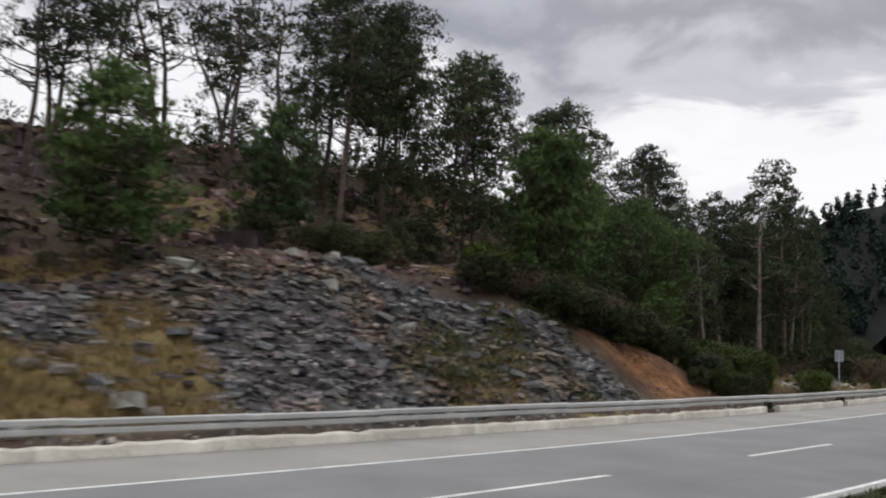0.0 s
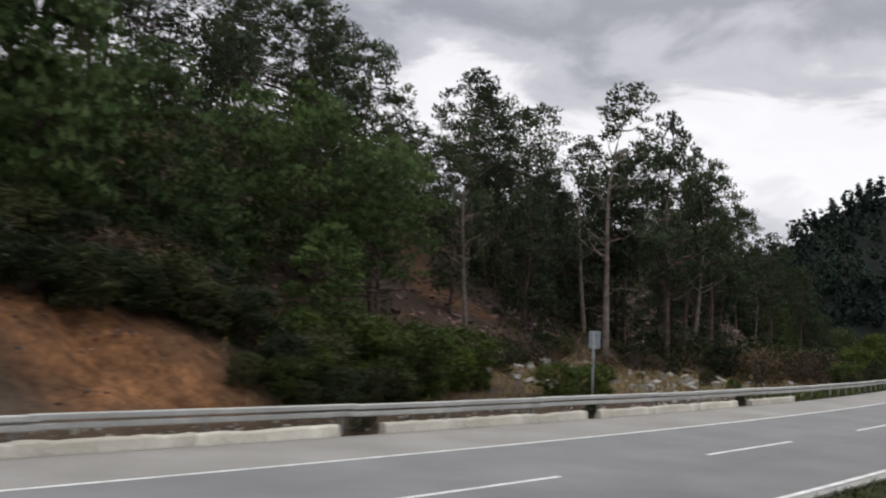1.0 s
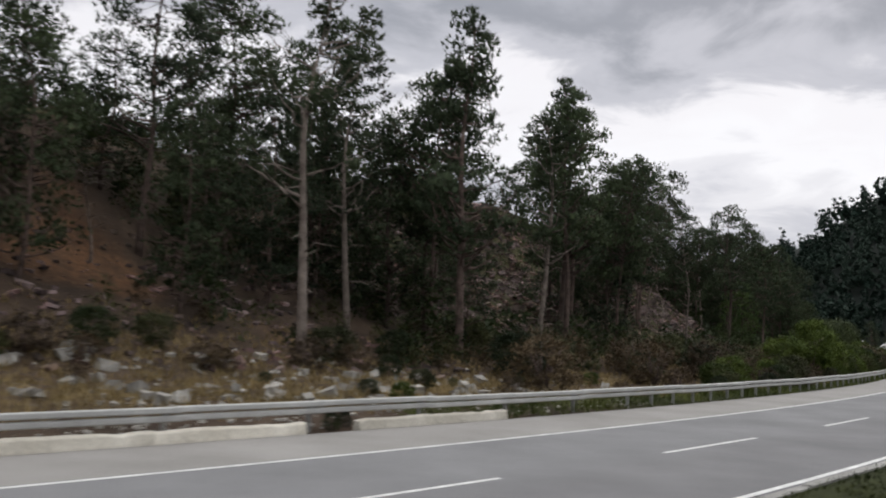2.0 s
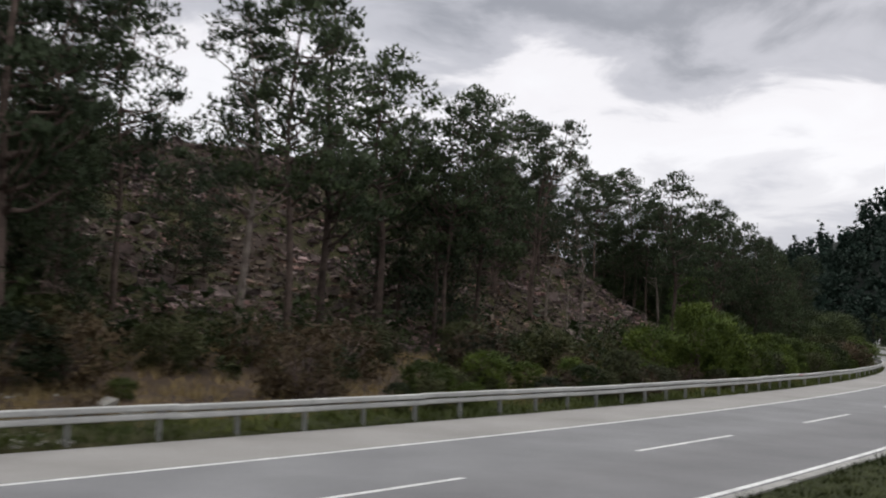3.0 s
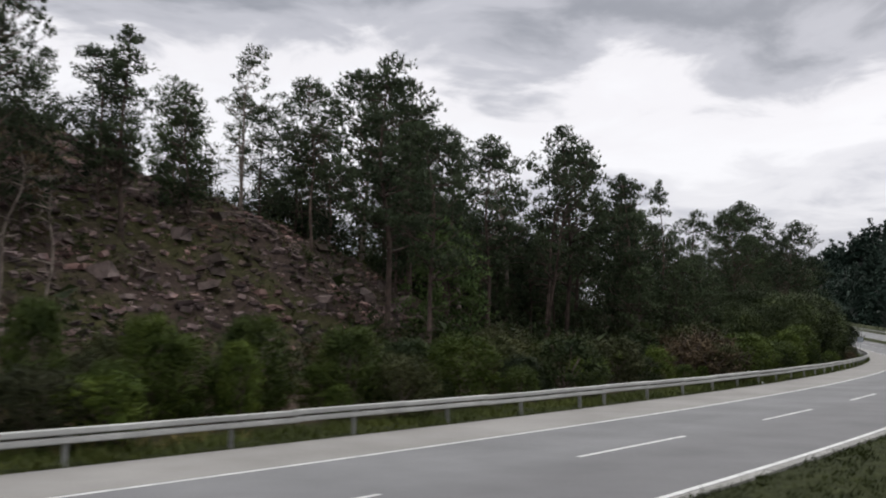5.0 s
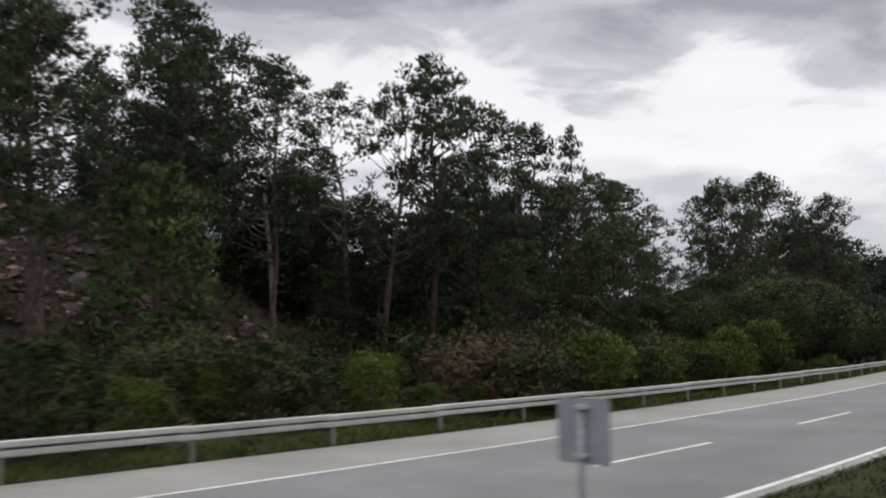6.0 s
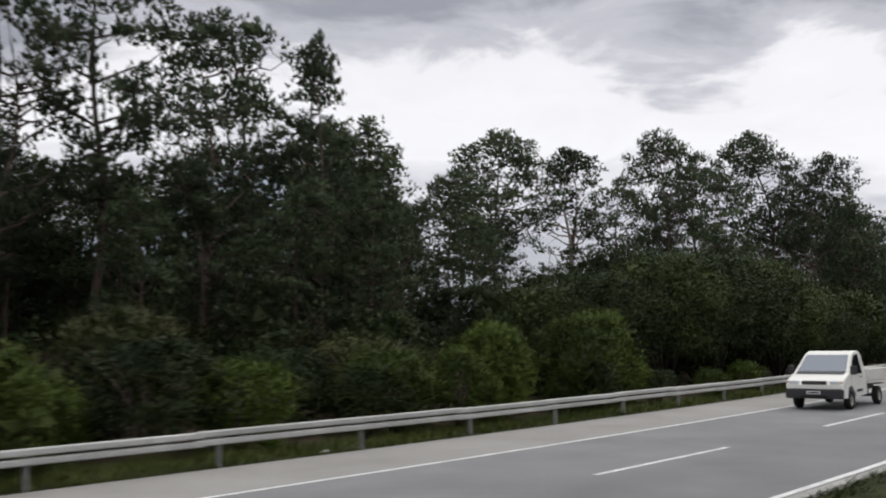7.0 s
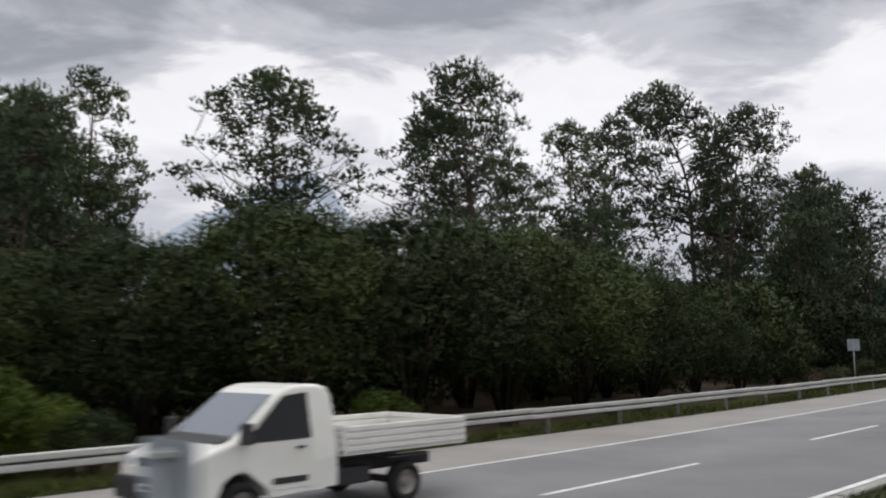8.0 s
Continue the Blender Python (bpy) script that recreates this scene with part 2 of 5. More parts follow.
def terrain_mat():
    """Hill soil, with slate, orange clay, pale dry grass and green verge where the ground's own marks say so."""
    m, nodes, links, bsdf = node_mat("hill_ground")
    tc = nodes.new("ShaderNodeTexCoord")
    vec = tc.outputs["Object"]
    a = noise_node(nodes, links, vec, 0.35, 5.0)
    b = noise_node(nodes, links, vec, 3.2, 8.0, 0.7)
    soil = ramp_node(nodes, links, a, ((0.3, (0.032, 0.024, 0.018)), (0.5, (0.060, 0.042, 0.030)), (0.72, (0.095, 0.068, 0.048))))
    marks = {}
    for key in ("slate", "clay", "straw", "green", "scree"):
        at_node = nodes.new("ShaderNodeAttribute")
        at_node.attribute_name = key
        marks[key] = at_node.outputs["Fac"]
    slate = ramp_node(nodes, links, b, ((0.3, (0.036, 0.035, 0.036)), (0.55, (0.085, 0.080, 0.074)), (0.75, (0.17, 0.155, 0.13))))
    clay = mix_node(nodes, links, ramp_node(nodes, links, noise_node(nodes, links, vec, 0.9, 6.0, 0.65), ((0.42, (0, 0, 0)), (0.6, (1, 1, 1)))), ramp_node(nodes, links, b, ((0.3, (0.075, 0.036, 0.018)), (0.7, (0.15, 0.080, 0.040)))), ramp_node(nodes, links, b, ((0.3, (0.15, 0.066, 0.029)), (0.7, (0.29, 0.145, 0.068)))))
    straw = ramp_node(nodes, links, b, ((0.3, (0.15, 0.115, 0.055)), (0.7, (0.30, 0.22, 0.10))))
    green = ramp_node(nodes, links, b, ((0.3, (0.015, 0.021, 0.006)), (0.7, (0.042, 0.047, 0.015))))
    scree = mix_node(nodes, links, ramp_node(nodes, links, noise_node(nodes, links, vec, 0.16, 5.0, 0.6), ((0.46, (0, 0, 0)), (0.56, (1, 1, 1)))), ramp_node(nodes, links, b, ((0.3, (0.026, 0.018, 0.014)), (0.7, (0.070, 0.050, 0.041)))), ramp_node(nodes, links, b, ((0.3, (0.022, 0.022, 0.010)), (0.7, (0.066, 0.060, 0.026)))))
    col = soil
    for key, other in (("scree", scree), ("slate", slate), ("straw", straw), ("clay", clay), ("green", green)):
        col = mix_node(nodes, links, marks[key], col, other)
    grain = ramp_node(nodes, links, b, ((0.25, (0.6, 0.6, 0.6)), (0.75, (1.3, 1.3, 1.3))))
    col = mix_node(nodes, links, 0.8, col, grain, "MULTIPLY")
    links.new(col, bsdf.inputs["Base Color"])
    bsdf.inputs["Roughness"].default_value = 0.95
    bsdf.inputs["Specular IOR Level"].default_value = 0.12
    bp = nodes.new("ShaderNodeBump")
    bp.inputs["Strength"].default_value, bp.inputs["Distance"].default_value = 0.8, 0.12
    links.new(b, bp.inputs["Height"])
    links.new(bp.outputs[0], bsdf.inputs["Normal"])
    return m


GROUND = terrain_mat()
stained(SCREE, (0.60, 0.62, 0.48), 0.12, 0.48, 0.60)
stained(SCREE, (1.45, 1.18, 1.12), 0.31, 0.50, 0.62)
# near-black: the shade between the far pines is put into the soil colour
FAR_SHADED_SOIL = surface("shaded_far_wood_floor", (0.008, 0.012, 0.010), (0.018, 0.022, 0.018), 0.02, 0.95, 0.0, 0.2)

# ---- the road's line: s metres along the lane line, l metres to its left ----
STEP = np.arange(-120.0, 540.0, 1.0)
_k = np.interp(STEP, KNOTS, BEND)
_p = np.concatenate([[0], np.cumsum((_k[1:] + _k[:-1]) / 2)])
HEAD = _p - np.interp(0, STEP, _p) + ROAD[2]
_h = (HEAD[1:] + HEAD[:-1]) / 2
_x, _y = np.concatenate([[0], np.cumsum(np.cos(_h))]), np.concatenate([[0], np.cumsum(np.sin(_h))])
LINE_X, LINE_Y = _x - np.interp(0, STEP, _x) + ROAD[0], _y - np.interp(0, STEP, _y) + ROAD[1]


def heading(s):
    return float(np.interp(s, STEP, HEAD))


def rise(s):
    """The road climbs gently past the bend."""
    return 5.0 * (max(0.0, s - 240.0) / 160.0) ** 2


def at(s, l, z=0.0):
    """World place of road station s, offset l, height z over the road."""
    h = heading(s)
    z += rise(s)
    return Vector((float(np.interp(s, STEP, LINE_X)) - l * math.sin(h), float(np.interp(s, STEP, LINE_Y)) + l * math.cos(h), z))


def stand(s, l, z=0.0, turn=0.0, size=1.0, tilt=(0.0, 0.0)):
    """Pose at station s, offset l: x along the road, turned by degrees, scaled."""
    return Matrix.Translation(at(s, l, z)) @ Matrix.Rotation(heading(s) + radians(turn), 4, "Z") @ Euler((radians(tilt[0]), radians(tilt[1]), 0)).to_matrix().to_4x4() @ Matrix.Scale(size, 4)


# hill profile: height by distance from the lane line, at stations along the road
LATS = (6.8, 8.3, 14, 20, 26, 32, 38, 50, 70, 110)
HILL = {
    -60: (0, .3, 2.6, 4.5, 6.5, 9, 11, 13, 14, 14),
    -7: (0, .4, 3.2, 4.8, 7, 9.5, 12, 13.5, 14, 14),
    2: (0, .4, 5.0, 6, 8, 10.5, 13, 14, 14.5, 14),
    12: (0, .4, 5.0, 6.2, 8.5, 11, 13.5, 15, 15, 14),
    20: (0, .4, 3.4, 5.5, 8, 11, 14, 15.5, 15, 14),
    28: (0, .4, 1.5, 4.0, 7, 10.5, 14, 16, 15.5, 14),
    40: (0, .3, .9, 2.6, 6, 10.4, 14.8, 17, 17, 14),
    58: (0, .2, .6, 1.7, 4, 8.4, 12.9, 17, 18, 15),
    75: (0, .1, .4, 1, 2.5, 5, 9, 15, 17, 15),
    92: (0, 0, .3, .8, 1.7, 4, 6.6, 15.5, 17, 15),
    115: (0, 0, .3, .8, 1.8, 5.4, 9.2, 17, 20, 17),
    135: (0, 0, .2, .7, 2, 6.0, 11, 17.6, 20, 17),
    145: (0, 0, .2, .6, 2, 6.8, 11, 15.2, 17, 15),
    160: (0, 0, .2, .5, 1.5, 4.6, 8.4, 11, 12, 9),
    175: (0, -.1, 0, .2, .6, 1.5, 2.5, 3, 3, 2),
    190: (0, -.1, 0, 0, .2, .5, .6, .5, 0, 0),
    480: (0, -.1, 0, 0, .2, .5, .6, .5, 0, 0),
}
STATIONS = sorted(HILL)


def hill(s, l):
    """Height of the ground beyond the guardrail."""
    s = min(max(s, STATIONS[0]), STATIONS[-1])
    z = [float(np.interp(l, LATS, HILL[k])) for k in STATIONS]
    return float(np.interp(s, STATIONS, z))

def smooth(a, b, x):
    t = min(max((x - a) / (b - a), 0.0), 1.0)
    return t * t * (3 - 2 * t)


def n3(x, y, z=0.0):
    return noise.noise((x, y, z))


def slate_mark(s, l):
    """Where bare slate shows: the road cut at the start of the way."""
    edge = 1.6 * n3(s * 0.25, l * 0.3, 3.1)
    top = float(np.interp(s, (-12, -6, 1, 8.5, 14, 18), (13.2, 13.6, 15.0, 12.4, 11.0, 9.5)))
    return smooth(-14, -6, s + edge) * (1 - smooth(14.0, 17.5, s + edge + 0.5 * (l - 8))) * smooth(7.4, 8.4, l) * (1 - smooth(-0.6, 1.4, l + 0.7 * edge - top))


def stone_mark(s, l):
    """Where loose slate lies: not on the straw slope."""
    return slate_mark(s, l) * (1 - 0.62 * smooth(0.3, 0.95, straw_mark(s, l)) * (s < 2))


def clay_mark(s, l):
    edge = 1.8 * n3(s * 0.3, l * 0.4, 8.2)
    body = smooth(15.5, 19.5, s + edge + 0.5 * (l - 8)) * (1 - smooth(21.5, 24.5, s + 0.6 * edge + 0.5 * (l - 8))) * smooth(7.8, 8.8, l) * (1 - smooth(11.4, 12.8, l + 0.5 * edge))
    patch = 0.5 * smooth(0.25, 0.45, n3(s * 0.12, l * 0.16, 5.5)) * smooth(28, 34, s) * (1 - smooth(55, 62, s)) * smooth(14, 18, l)
    return max(body, patch)


def straw_mark(s, l):
    edge = 1.5 * n3(s * 0.35, l * 0.4, 1.7)
    a = smooth(-12, -8, s + edge) * (1 - smooth(-4.5, -2.0, s + edge)) * smooth(7.6, 8.6, l) * (1 - smooth(11.0, 12.5, l + edge))
    b = 0.6 * smooth(0.1, 0.4, n3(s * 0.2, l * 0.2, 4.4)) * smooth(-20, -10, s) * (1 - smooth(30, 40, s)) * smooth(13, 15, l)
    c = 0.7 * smooth(4, 7, s + edge) * (1 - smooth(11.5, 14.5, s + edge)) * (1 - smooth(9.0, 11.0, l + edge)) * smooth(-0.1, 0.2, n3(s * 0.4, l * 0.5, 6.1))
    return max(a, b, c)


def green_mark(s, l):
    verge = smooth(50, 75, s) * (1 - smooth(8.5, 10.5, l + n3(s * 0.5, l, 2.2)))
    median = 1.0 if -9 < l < 0 else 0.0
    low = 0.5 * smooth(165, 185, s) * smooth(0.0, 0.3, n3(s * 0.1, l * 0.1, 7.7))
    return max(verge, median, low, 0.6 * (l < -15) * smooth(-0.3, 0.3, n3(s * 0.03, l * 0.03, 14.0)))


def scree_mark(s, l):
    edge = 4 * n3(s * 0.08, l * 0.1, 9.9)
    far = smooth(70, 84, s + edge) * (1 - smooth(157, 167, s + edge)) * smooth(22, 26, l + edge * 0.5) * (1 - smooth(48, 56, l))
    near = 0.8 * smooth(-30, -20, s) * (1 - smooth(24, 34, s + edge)) * smooth(15, 17, l)
    return max(far, near)


def boulder_mark(s, l):
    """The open stony patch at the foot of the slope."""
    edge = 2.0 * n3(s * 0.2, l * 0.3, 15.0)
    return smooth(35, 40, s + edge) * (1 - smooth(60, 72, s + edge)) * smooth(8.2, 9.2, l) * (1 - smooth(14.5, 19.0, l + edge))


def ground_z(s, l):
    """Height of the ground sheet."""
    if l < 6.9:
        if l < -4.15 and l > -8.2:
            return 0.06 + 0.36 * smooth(4.15, 5.3, -l) * (1 - smooth(5.9, 8.1, -l)) + 0.04 * n3(s * 0.4, l)
        return -0.08
    z = hill(s, l)
    # the clay stands up as a steep face under the shrubs
    z += 0.6 * smooth(9, 13, s) * (1 - smooth(21, 27, s)) * smooth(8.4, 11.2, l) * (1 - smooth(11.5, 14.5, l))
    far = smooth(9, 20, l)
    z += far * (0.55 * n3(s * 0.09, l * 0.11, 0.5) + 0.30 * n3(s * 0.33, l * 0.35, 1.5)) + 0.05 * n3(s * 1.3, l * 1.3, 2.5)
    bare = slate_mark(s, l)
    if bare > 0.01:
        # beds of slate: shallow ledges that dip along the road
        bed = z * 2.1 + 0.16 * s + 0.9 * n3(s * 0.22, l * 0.22, 6.6)
        z += bare * (0.20 * (abs((bed % 1.0) - 0.5) * 2 - 0.5) + 0.34 * n3(s * 0.7, l * 0.8, 4.0) + 0.16 * n3(s * 1.9, l * 2.1, 5.0))
    broken = max(scree_mark(s, l), clay_mark(s, l))
    if broken > 0.01:
        z += broken * (0.26 * n3(s * 1.1, l * 1.2, 11.0) + 0.45 * n3(s * 0.40, l * 0.5, 12.0))
    return z


# ---- helpers for things ----
def thing(name, label, category, group="", kind=""):
    return tagged(new(name), label, category, group, kind)


def mesh_of(bm, name, material, smooth_faces=False):
    me = bpy.data.meshes.new(name)
    bm.to_mesh(me)
    bm.free()
    if smooth_faces:
        me.shade_smooth()
    me.materials.append(material)
    return me


def part(name, bm, material, parent, label="", smooth_faces=False):
    me = bm if isinstance(bm, bpy.types.Mesh) else mesh_of(bm, name, material, smooth_faces)
    ob = new(name, me)
    ob.parent = parent
    if label:
        ob["label"] = label
    return ob


def raw_mesh(name, verts, faces, material, smooth_faces=False):
    me = bpy.data.meshes.new(name)
    me.from_pydata(verts, [], faces)
    me.materials.append(material)
    if smooth_faces:
        me.shade_smooth()
    return me


def tri_mesh(name, leaves, material):
    """Loose triangles with a normal each, from arrays (n, 3, 3) and (n, 3): the light falls on a spray as on the clump that it belongs to."""
    co, nrm = leaves
    n = len(co)
    face = np.cross(co[:, 1] - co[:, 0], co[:, 2] - co[:, 0])
    turned = (face * nrm).sum(axis=1) < 0
    co = co.copy()
    co[turned] = co[turned][:, ::-1]
    me = bpy.data.meshes.new(name)
    me.vertices.add(n * 3)
    me.vertices.foreach_set("co", co.reshape(-1).astype(np.float32))
    me.loops.add(n * 3)
    me.loops.foreach_set("vertex_index", np.arange(n * 3, dtype=np.int32))
    me.polygons.add(n)
    me.polygons.foreach_set("loop_start", np.arange(0, n * 3, 3, dtype=np.int32))
    me.polygons.foreach_set("loop_total", np.full(n, 3, dtype=np.int32))
    me.update(calc_edges=True)
    me.normals_split_custom_set_from_vertices(np.repeat(nrm, 3, axis=0).astype(np.float32))
    me.materials.append(material)
    return me


def unit(v):
    return v / (np.linalg.norm(v, axis=1)[:, None] + 1e-9)


def joined(*sprays):
    return np.concatenate([s[0] for s in sprays]), np.concatenate([s[1] for s in sprays])


def box(bm, size, place=(0, 0, 0), bevel=0.0, turn=None):
    m = Matrix.Translation(place)
    if turn is not None:
        m = m @ turn
    got = bmesh.ops.create_cube(bm, size=1.0, matrix=m @ Matrix.Diagonal((*size, 1)))
    if bevel:
        edges = list({e for v in got["verts"] for e in v.link_edges})
        bmesh.ops.bevel(bm, geom=edges, offset=bevel, segments=2, affect="EDGES", profile=0.6)
    return bm


def tube(bm, pts, radii, sides=7):
    """A tapered tube along points, closed at its tip."""
    rings = []
    for i, p in enumerate(pts):
        d = (pts[min(i + 1, len(pts) - 1)] - pts[max(i - 1, 0)]).normalized()
        a = d.orthogonal().normalized()
        b = d.cross(a)
        rings.append([bm.verts.new(p + radii[i] * (math.cos(2 * math.pi * k / sides) * a + math.sin(2 * math.pi * k / sides) * b)) for k in range(sides)])
    for r0, r1 in zip(rings, rings[1:]):
        # nearest matching corner, so that the skin does not twist
        j = min(range(sides), key=lambda q: (r1[q].co - r0[0].co).length)
        for k in range(sides):
            bm.faces.new((r0[k], r0[(k + 1) % sides], r1[(k + 1 + j) % sides], r1[(k + j) % sides]))
    bm.faces.new(rings[-1])
    bm.faces.new(list(reversed(rings[0])))


def strip(name, s0, s1, l0, l1, z, material, step=2.0, cols=1):
    """A flat band along the road."""
    ss = np.linspace(s0, s1, max(2, int(abs(s1 - s0) / step) + 1))
    ls = np.linspace(l0, l1, cols + 1)
    verts = [tuple(at(s, l, z)) for s in ss for l in ls]
    n = cols + 1
    faces = [(i * n + j, (i + 1) * n + j, (i + 1) * n + j + 1, i * n + j + 1) for i in range(len(ss) - 1) for j in range(cols)]
    return raw_mesh(name, verts, faces, material)


# ---- ground: one sheet from the median up the hill and out to the horizon ----
def build_ground():
    ss = np.concatenate([np.arange(-60, -14, 2.0), np.arange(-14, 36, 0.45), np.arange(36, 180, 0.9), np.arange(180, 481, 3.0)])
    ls = np.concatenate([[-30, -22, -16.6, -12, -8.3, -8.15, -7.2, -6.2, -5.4, -4.8, -4.4, -4.2, -4.1, 0, 6.5, 6.85, 6.92], np.arange(7.3, 17.5, 0.38),
                         np.arange(17.5, 50, 0.9), np.arange(50, 111, 6.0)])
    nl = len(ls)
    verts, marks = [], {k: [] for k in ("slate", "clay", "straw", "green", "scree")}
    for s in ss:
        for l in ls:
            verts.append(tuple(at(s, l, ground_z(s, l))))
            marks["slate"].append(slate_mark(s, l))
            marks["clay"].append(clay_mark(s, l))
            marks["straw"].append(straw_mark(s, l))
            marks["green"].append(green_mark(s, l))
            marks["scree"].append(scree_mark(s, l))
    faces = [(i * nl + j, (i + 1) * nl + j, (i + 1) * nl + j + 1, i * nl + j + 1) for i in range(len(ss) - 1) for j in range(nl - 1)]
    # rim, then rings outwards to the horizon
    rim = [i * nl for i in range(len(ss))] + [(len(ss) - 1) * nl + j for j in range(1, nl)]
    rim += [i * nl + nl - 1 for i in range(len(ss) - 2, -1, -1)] + [j for j in range(nl - 2, 0, -1)]
    mid = at(170, 30)
    last = rim
    for radius, zz in ((480, -3.0), (1200, -8.0), (4200, -12.0)):
        ring = []
        for q in rim:
            d = (Vector((verts[q][0], verts[q][1], 0)) - mid).normalized()
            ring.append(len(verts))
            verts.append((mid.x + d.x * radius, mid.y + d.y * radius, zz))
        for a in range(len(rim)):
            b = (a + 1) % len(rim)
            faces.append((last[a], ring[a], ring[b], last[b]))
        last = ring
    me = raw_mesh("ground", verts, faces, GROUND, True)
    for key, values in marks.items():
        values += [0.0] * (len(verts) - len(values))
        me.attributes.new(key, "FLOAT", "POINT").data.foreach_set("value", np.array(values, dtype=np.float32))
    return tagged(new("ground", me), "brown stony hillside soil with slate, clay and grass", "ground", kind="structure")


build_ground()

# ---- carriageways ----
S0, S1 = -60.0, 470.0
road_mesh = strip("road", S0, S1, -4.0, 3.72, 0.0, ASPHALT, 2.0, 8)
road_mesh.attributes.new("wear", "FLOAT", "POINT").data.foreach_set("value", np.tile(np.array([0.85, 1.0, 0.9, 1.0, 0.45, 0.15, 0.3, 0.15, 0.0], dtype=np.float32), len(road_mesh.vertices) // 9))
road = tagged(new("road", road_mesh), "grey two-lane asphalt carriageway with white lines", "road", kind="structure")
tagged(new("shoulder", strip("shoulder", S0, S1, 3.72, 6.62, 0.0, SHOULDER, 2.0, 2)), "paler dusty asphalt road shoulder", "road", kind="structure")
near_road = tagged(new("road", strip("road", S0, S1, -16.4, -8.2, 0.0, ASPHALT, 2.0, 4)), "grey asphalt carriageway across the grass median", "road", kind="structure")


def slab(name, s0, s1, l0, l1, material, parent, z=0.004):
    ob = new(name, strip(name, s0, s1, l0, l1, z, material, 3.0))
    ob.parent = parent
    return ob


slab("edge_line", S0, S1, 3.52, 3.66, LINE_PAINT, road)
slab("edge_line", S0, S1, -3.68, -3.54, LINE_PAINT, road)
slab("edge_line", S0, S1, -8.75, -8.61, LINE_PAINT, near_road)
slab("edge_line", S0, S1, -16.0, -15.86, LINE_PAINT, near_road)
PERIOD, DASH = 11.584, 5.431
for i in range(-5, 40):
    slab("lane_mark", i * PERIOD - DASH, i * PERIOD, -0.065, 0.065, LINE_PAINT, road)
    slab("lane_mark", i * PERIOD - DASH + 3, i * PERIOD + 3, -12.4, -12.27, LINE_PAINT, near_road)

# ---- median kerb: long low concrete stones ----
median_kerb = thing("kerb", "low pale concrete kerb along the grass median", "kerb", kind="structure")
bm = box(bmesh.new(), (3.96, 0.22, 0.34), (0, 0, -0.07), 0.025)
kerb_stone = mesh_of(bm, "kerb_stone", KERB_GREY)
for i in range(-8, 90):
    s = i * 4.0
    ob = part("kerb_stone", kerb_stone, None, median_kerb)
    ob.matrix_basis = stand(s, -4.06, random.uniform(-0.012, 0.012), random.uniform(-0.25, 0.25))

# ---- raised concrete kerb under the guardrail along the rock cut, broken in places ----
rail_kerb = thing("kerb", "chipped pale concrete kerb wall beneath the guardrail", "kerb", kind="structure")


def kerb_block(length, rng):
    bm = bmesh.new()
    n = max(3, int(length / 0.35))
    rows = []
    for i in range(n + 1):
        x = -length / 2 + length * i / n
        h = 0.255 + 0.022 * rng.uniform(-1, 1) - (0.05 * rng.random() if rng.random() < 0.2 else 0)
        rows.append([bm.verts.new((x, y, z)) for y, z in ((-0.12, -0.15), (-0.12, 0.04), (-0.10, h - 0.03), (-0.075, h), (0.13, h + 0.01), (0.14, -0.15))])
    for a, b in zip(rows, rows[1:]):
        for k in range(5):
            bm.faces.new((a[k], b[k], b[k + 1], a[k + 1]))
    bm.faces.new(list(reversed(rows[0])))
    bm.faces.new(rows[-1])
    bmesh.ops.recalc_face_normals(bm, faces=bm.faces)
    return mesh_of(bm, "kerb_block", CONCRETE)


rng = random.Random(5)
BREAKS = (24.3, 35.2, 48.5)
for i in range(-14, 15):
    a, b = -4.6 + 4 * i + 0.02, -4.6 + 4 * (i + 1) - 0.02
    for c in BREAKS:
        if a < c < b:
            if c - a < b - c:
                a = c + 0.7
            else:
                b = c - 0.7
    if b - a > 0.8 and b < 56:
        ob = part("kerb_block", kerb_block(b - a, rng), None, rail_kerb)
        ob.matrix_basis = stand((a + b) / 2, 6.72, 0, rng.uniform(-0.2, 0.2))

# ---- guardrail ----
RAIL_L = 6.80
guardrail = thing("guardrail", "galvanised steel two-beam guardrail on posts beside the carriageway", "guardrail")
LOWER = ((-0.020, 0.000), (0.040, 0.006), (0.078, 0.022), (0.085, 0.040), (0.085, 0.112), (0.078, 0.128), (0.040, 0.138), (-0.020, 0.142))
UPPER = tuple((y, z + 0.172) for y, z in LOWER)


def beam_mesh(length, section):
    bm = bmesh.new()
    loops = []
    for x in (-length / 2, length / 2):
        outer = [bm.verts.new((x, -y, z)) for y, z in section]
        inner = [bm.verts.new((x, -y + 0.006, z + (0.004 if z < section[3][1] + 0.01 else -0.004))) for y, z in reversed(section)]
        loops.append(outer + inner)
    n = len(loops[0])
    for k in range(n):
        bm.faces.new((loops[0][k], loops[0][(k + 1) % n], loops[1][(k + 1) % n], loops[1][k]))
    bmesh.ops.recalc_face_normals(bm, faces=bm.faces)
    return mesh_of(bm, "rail", ZINC)


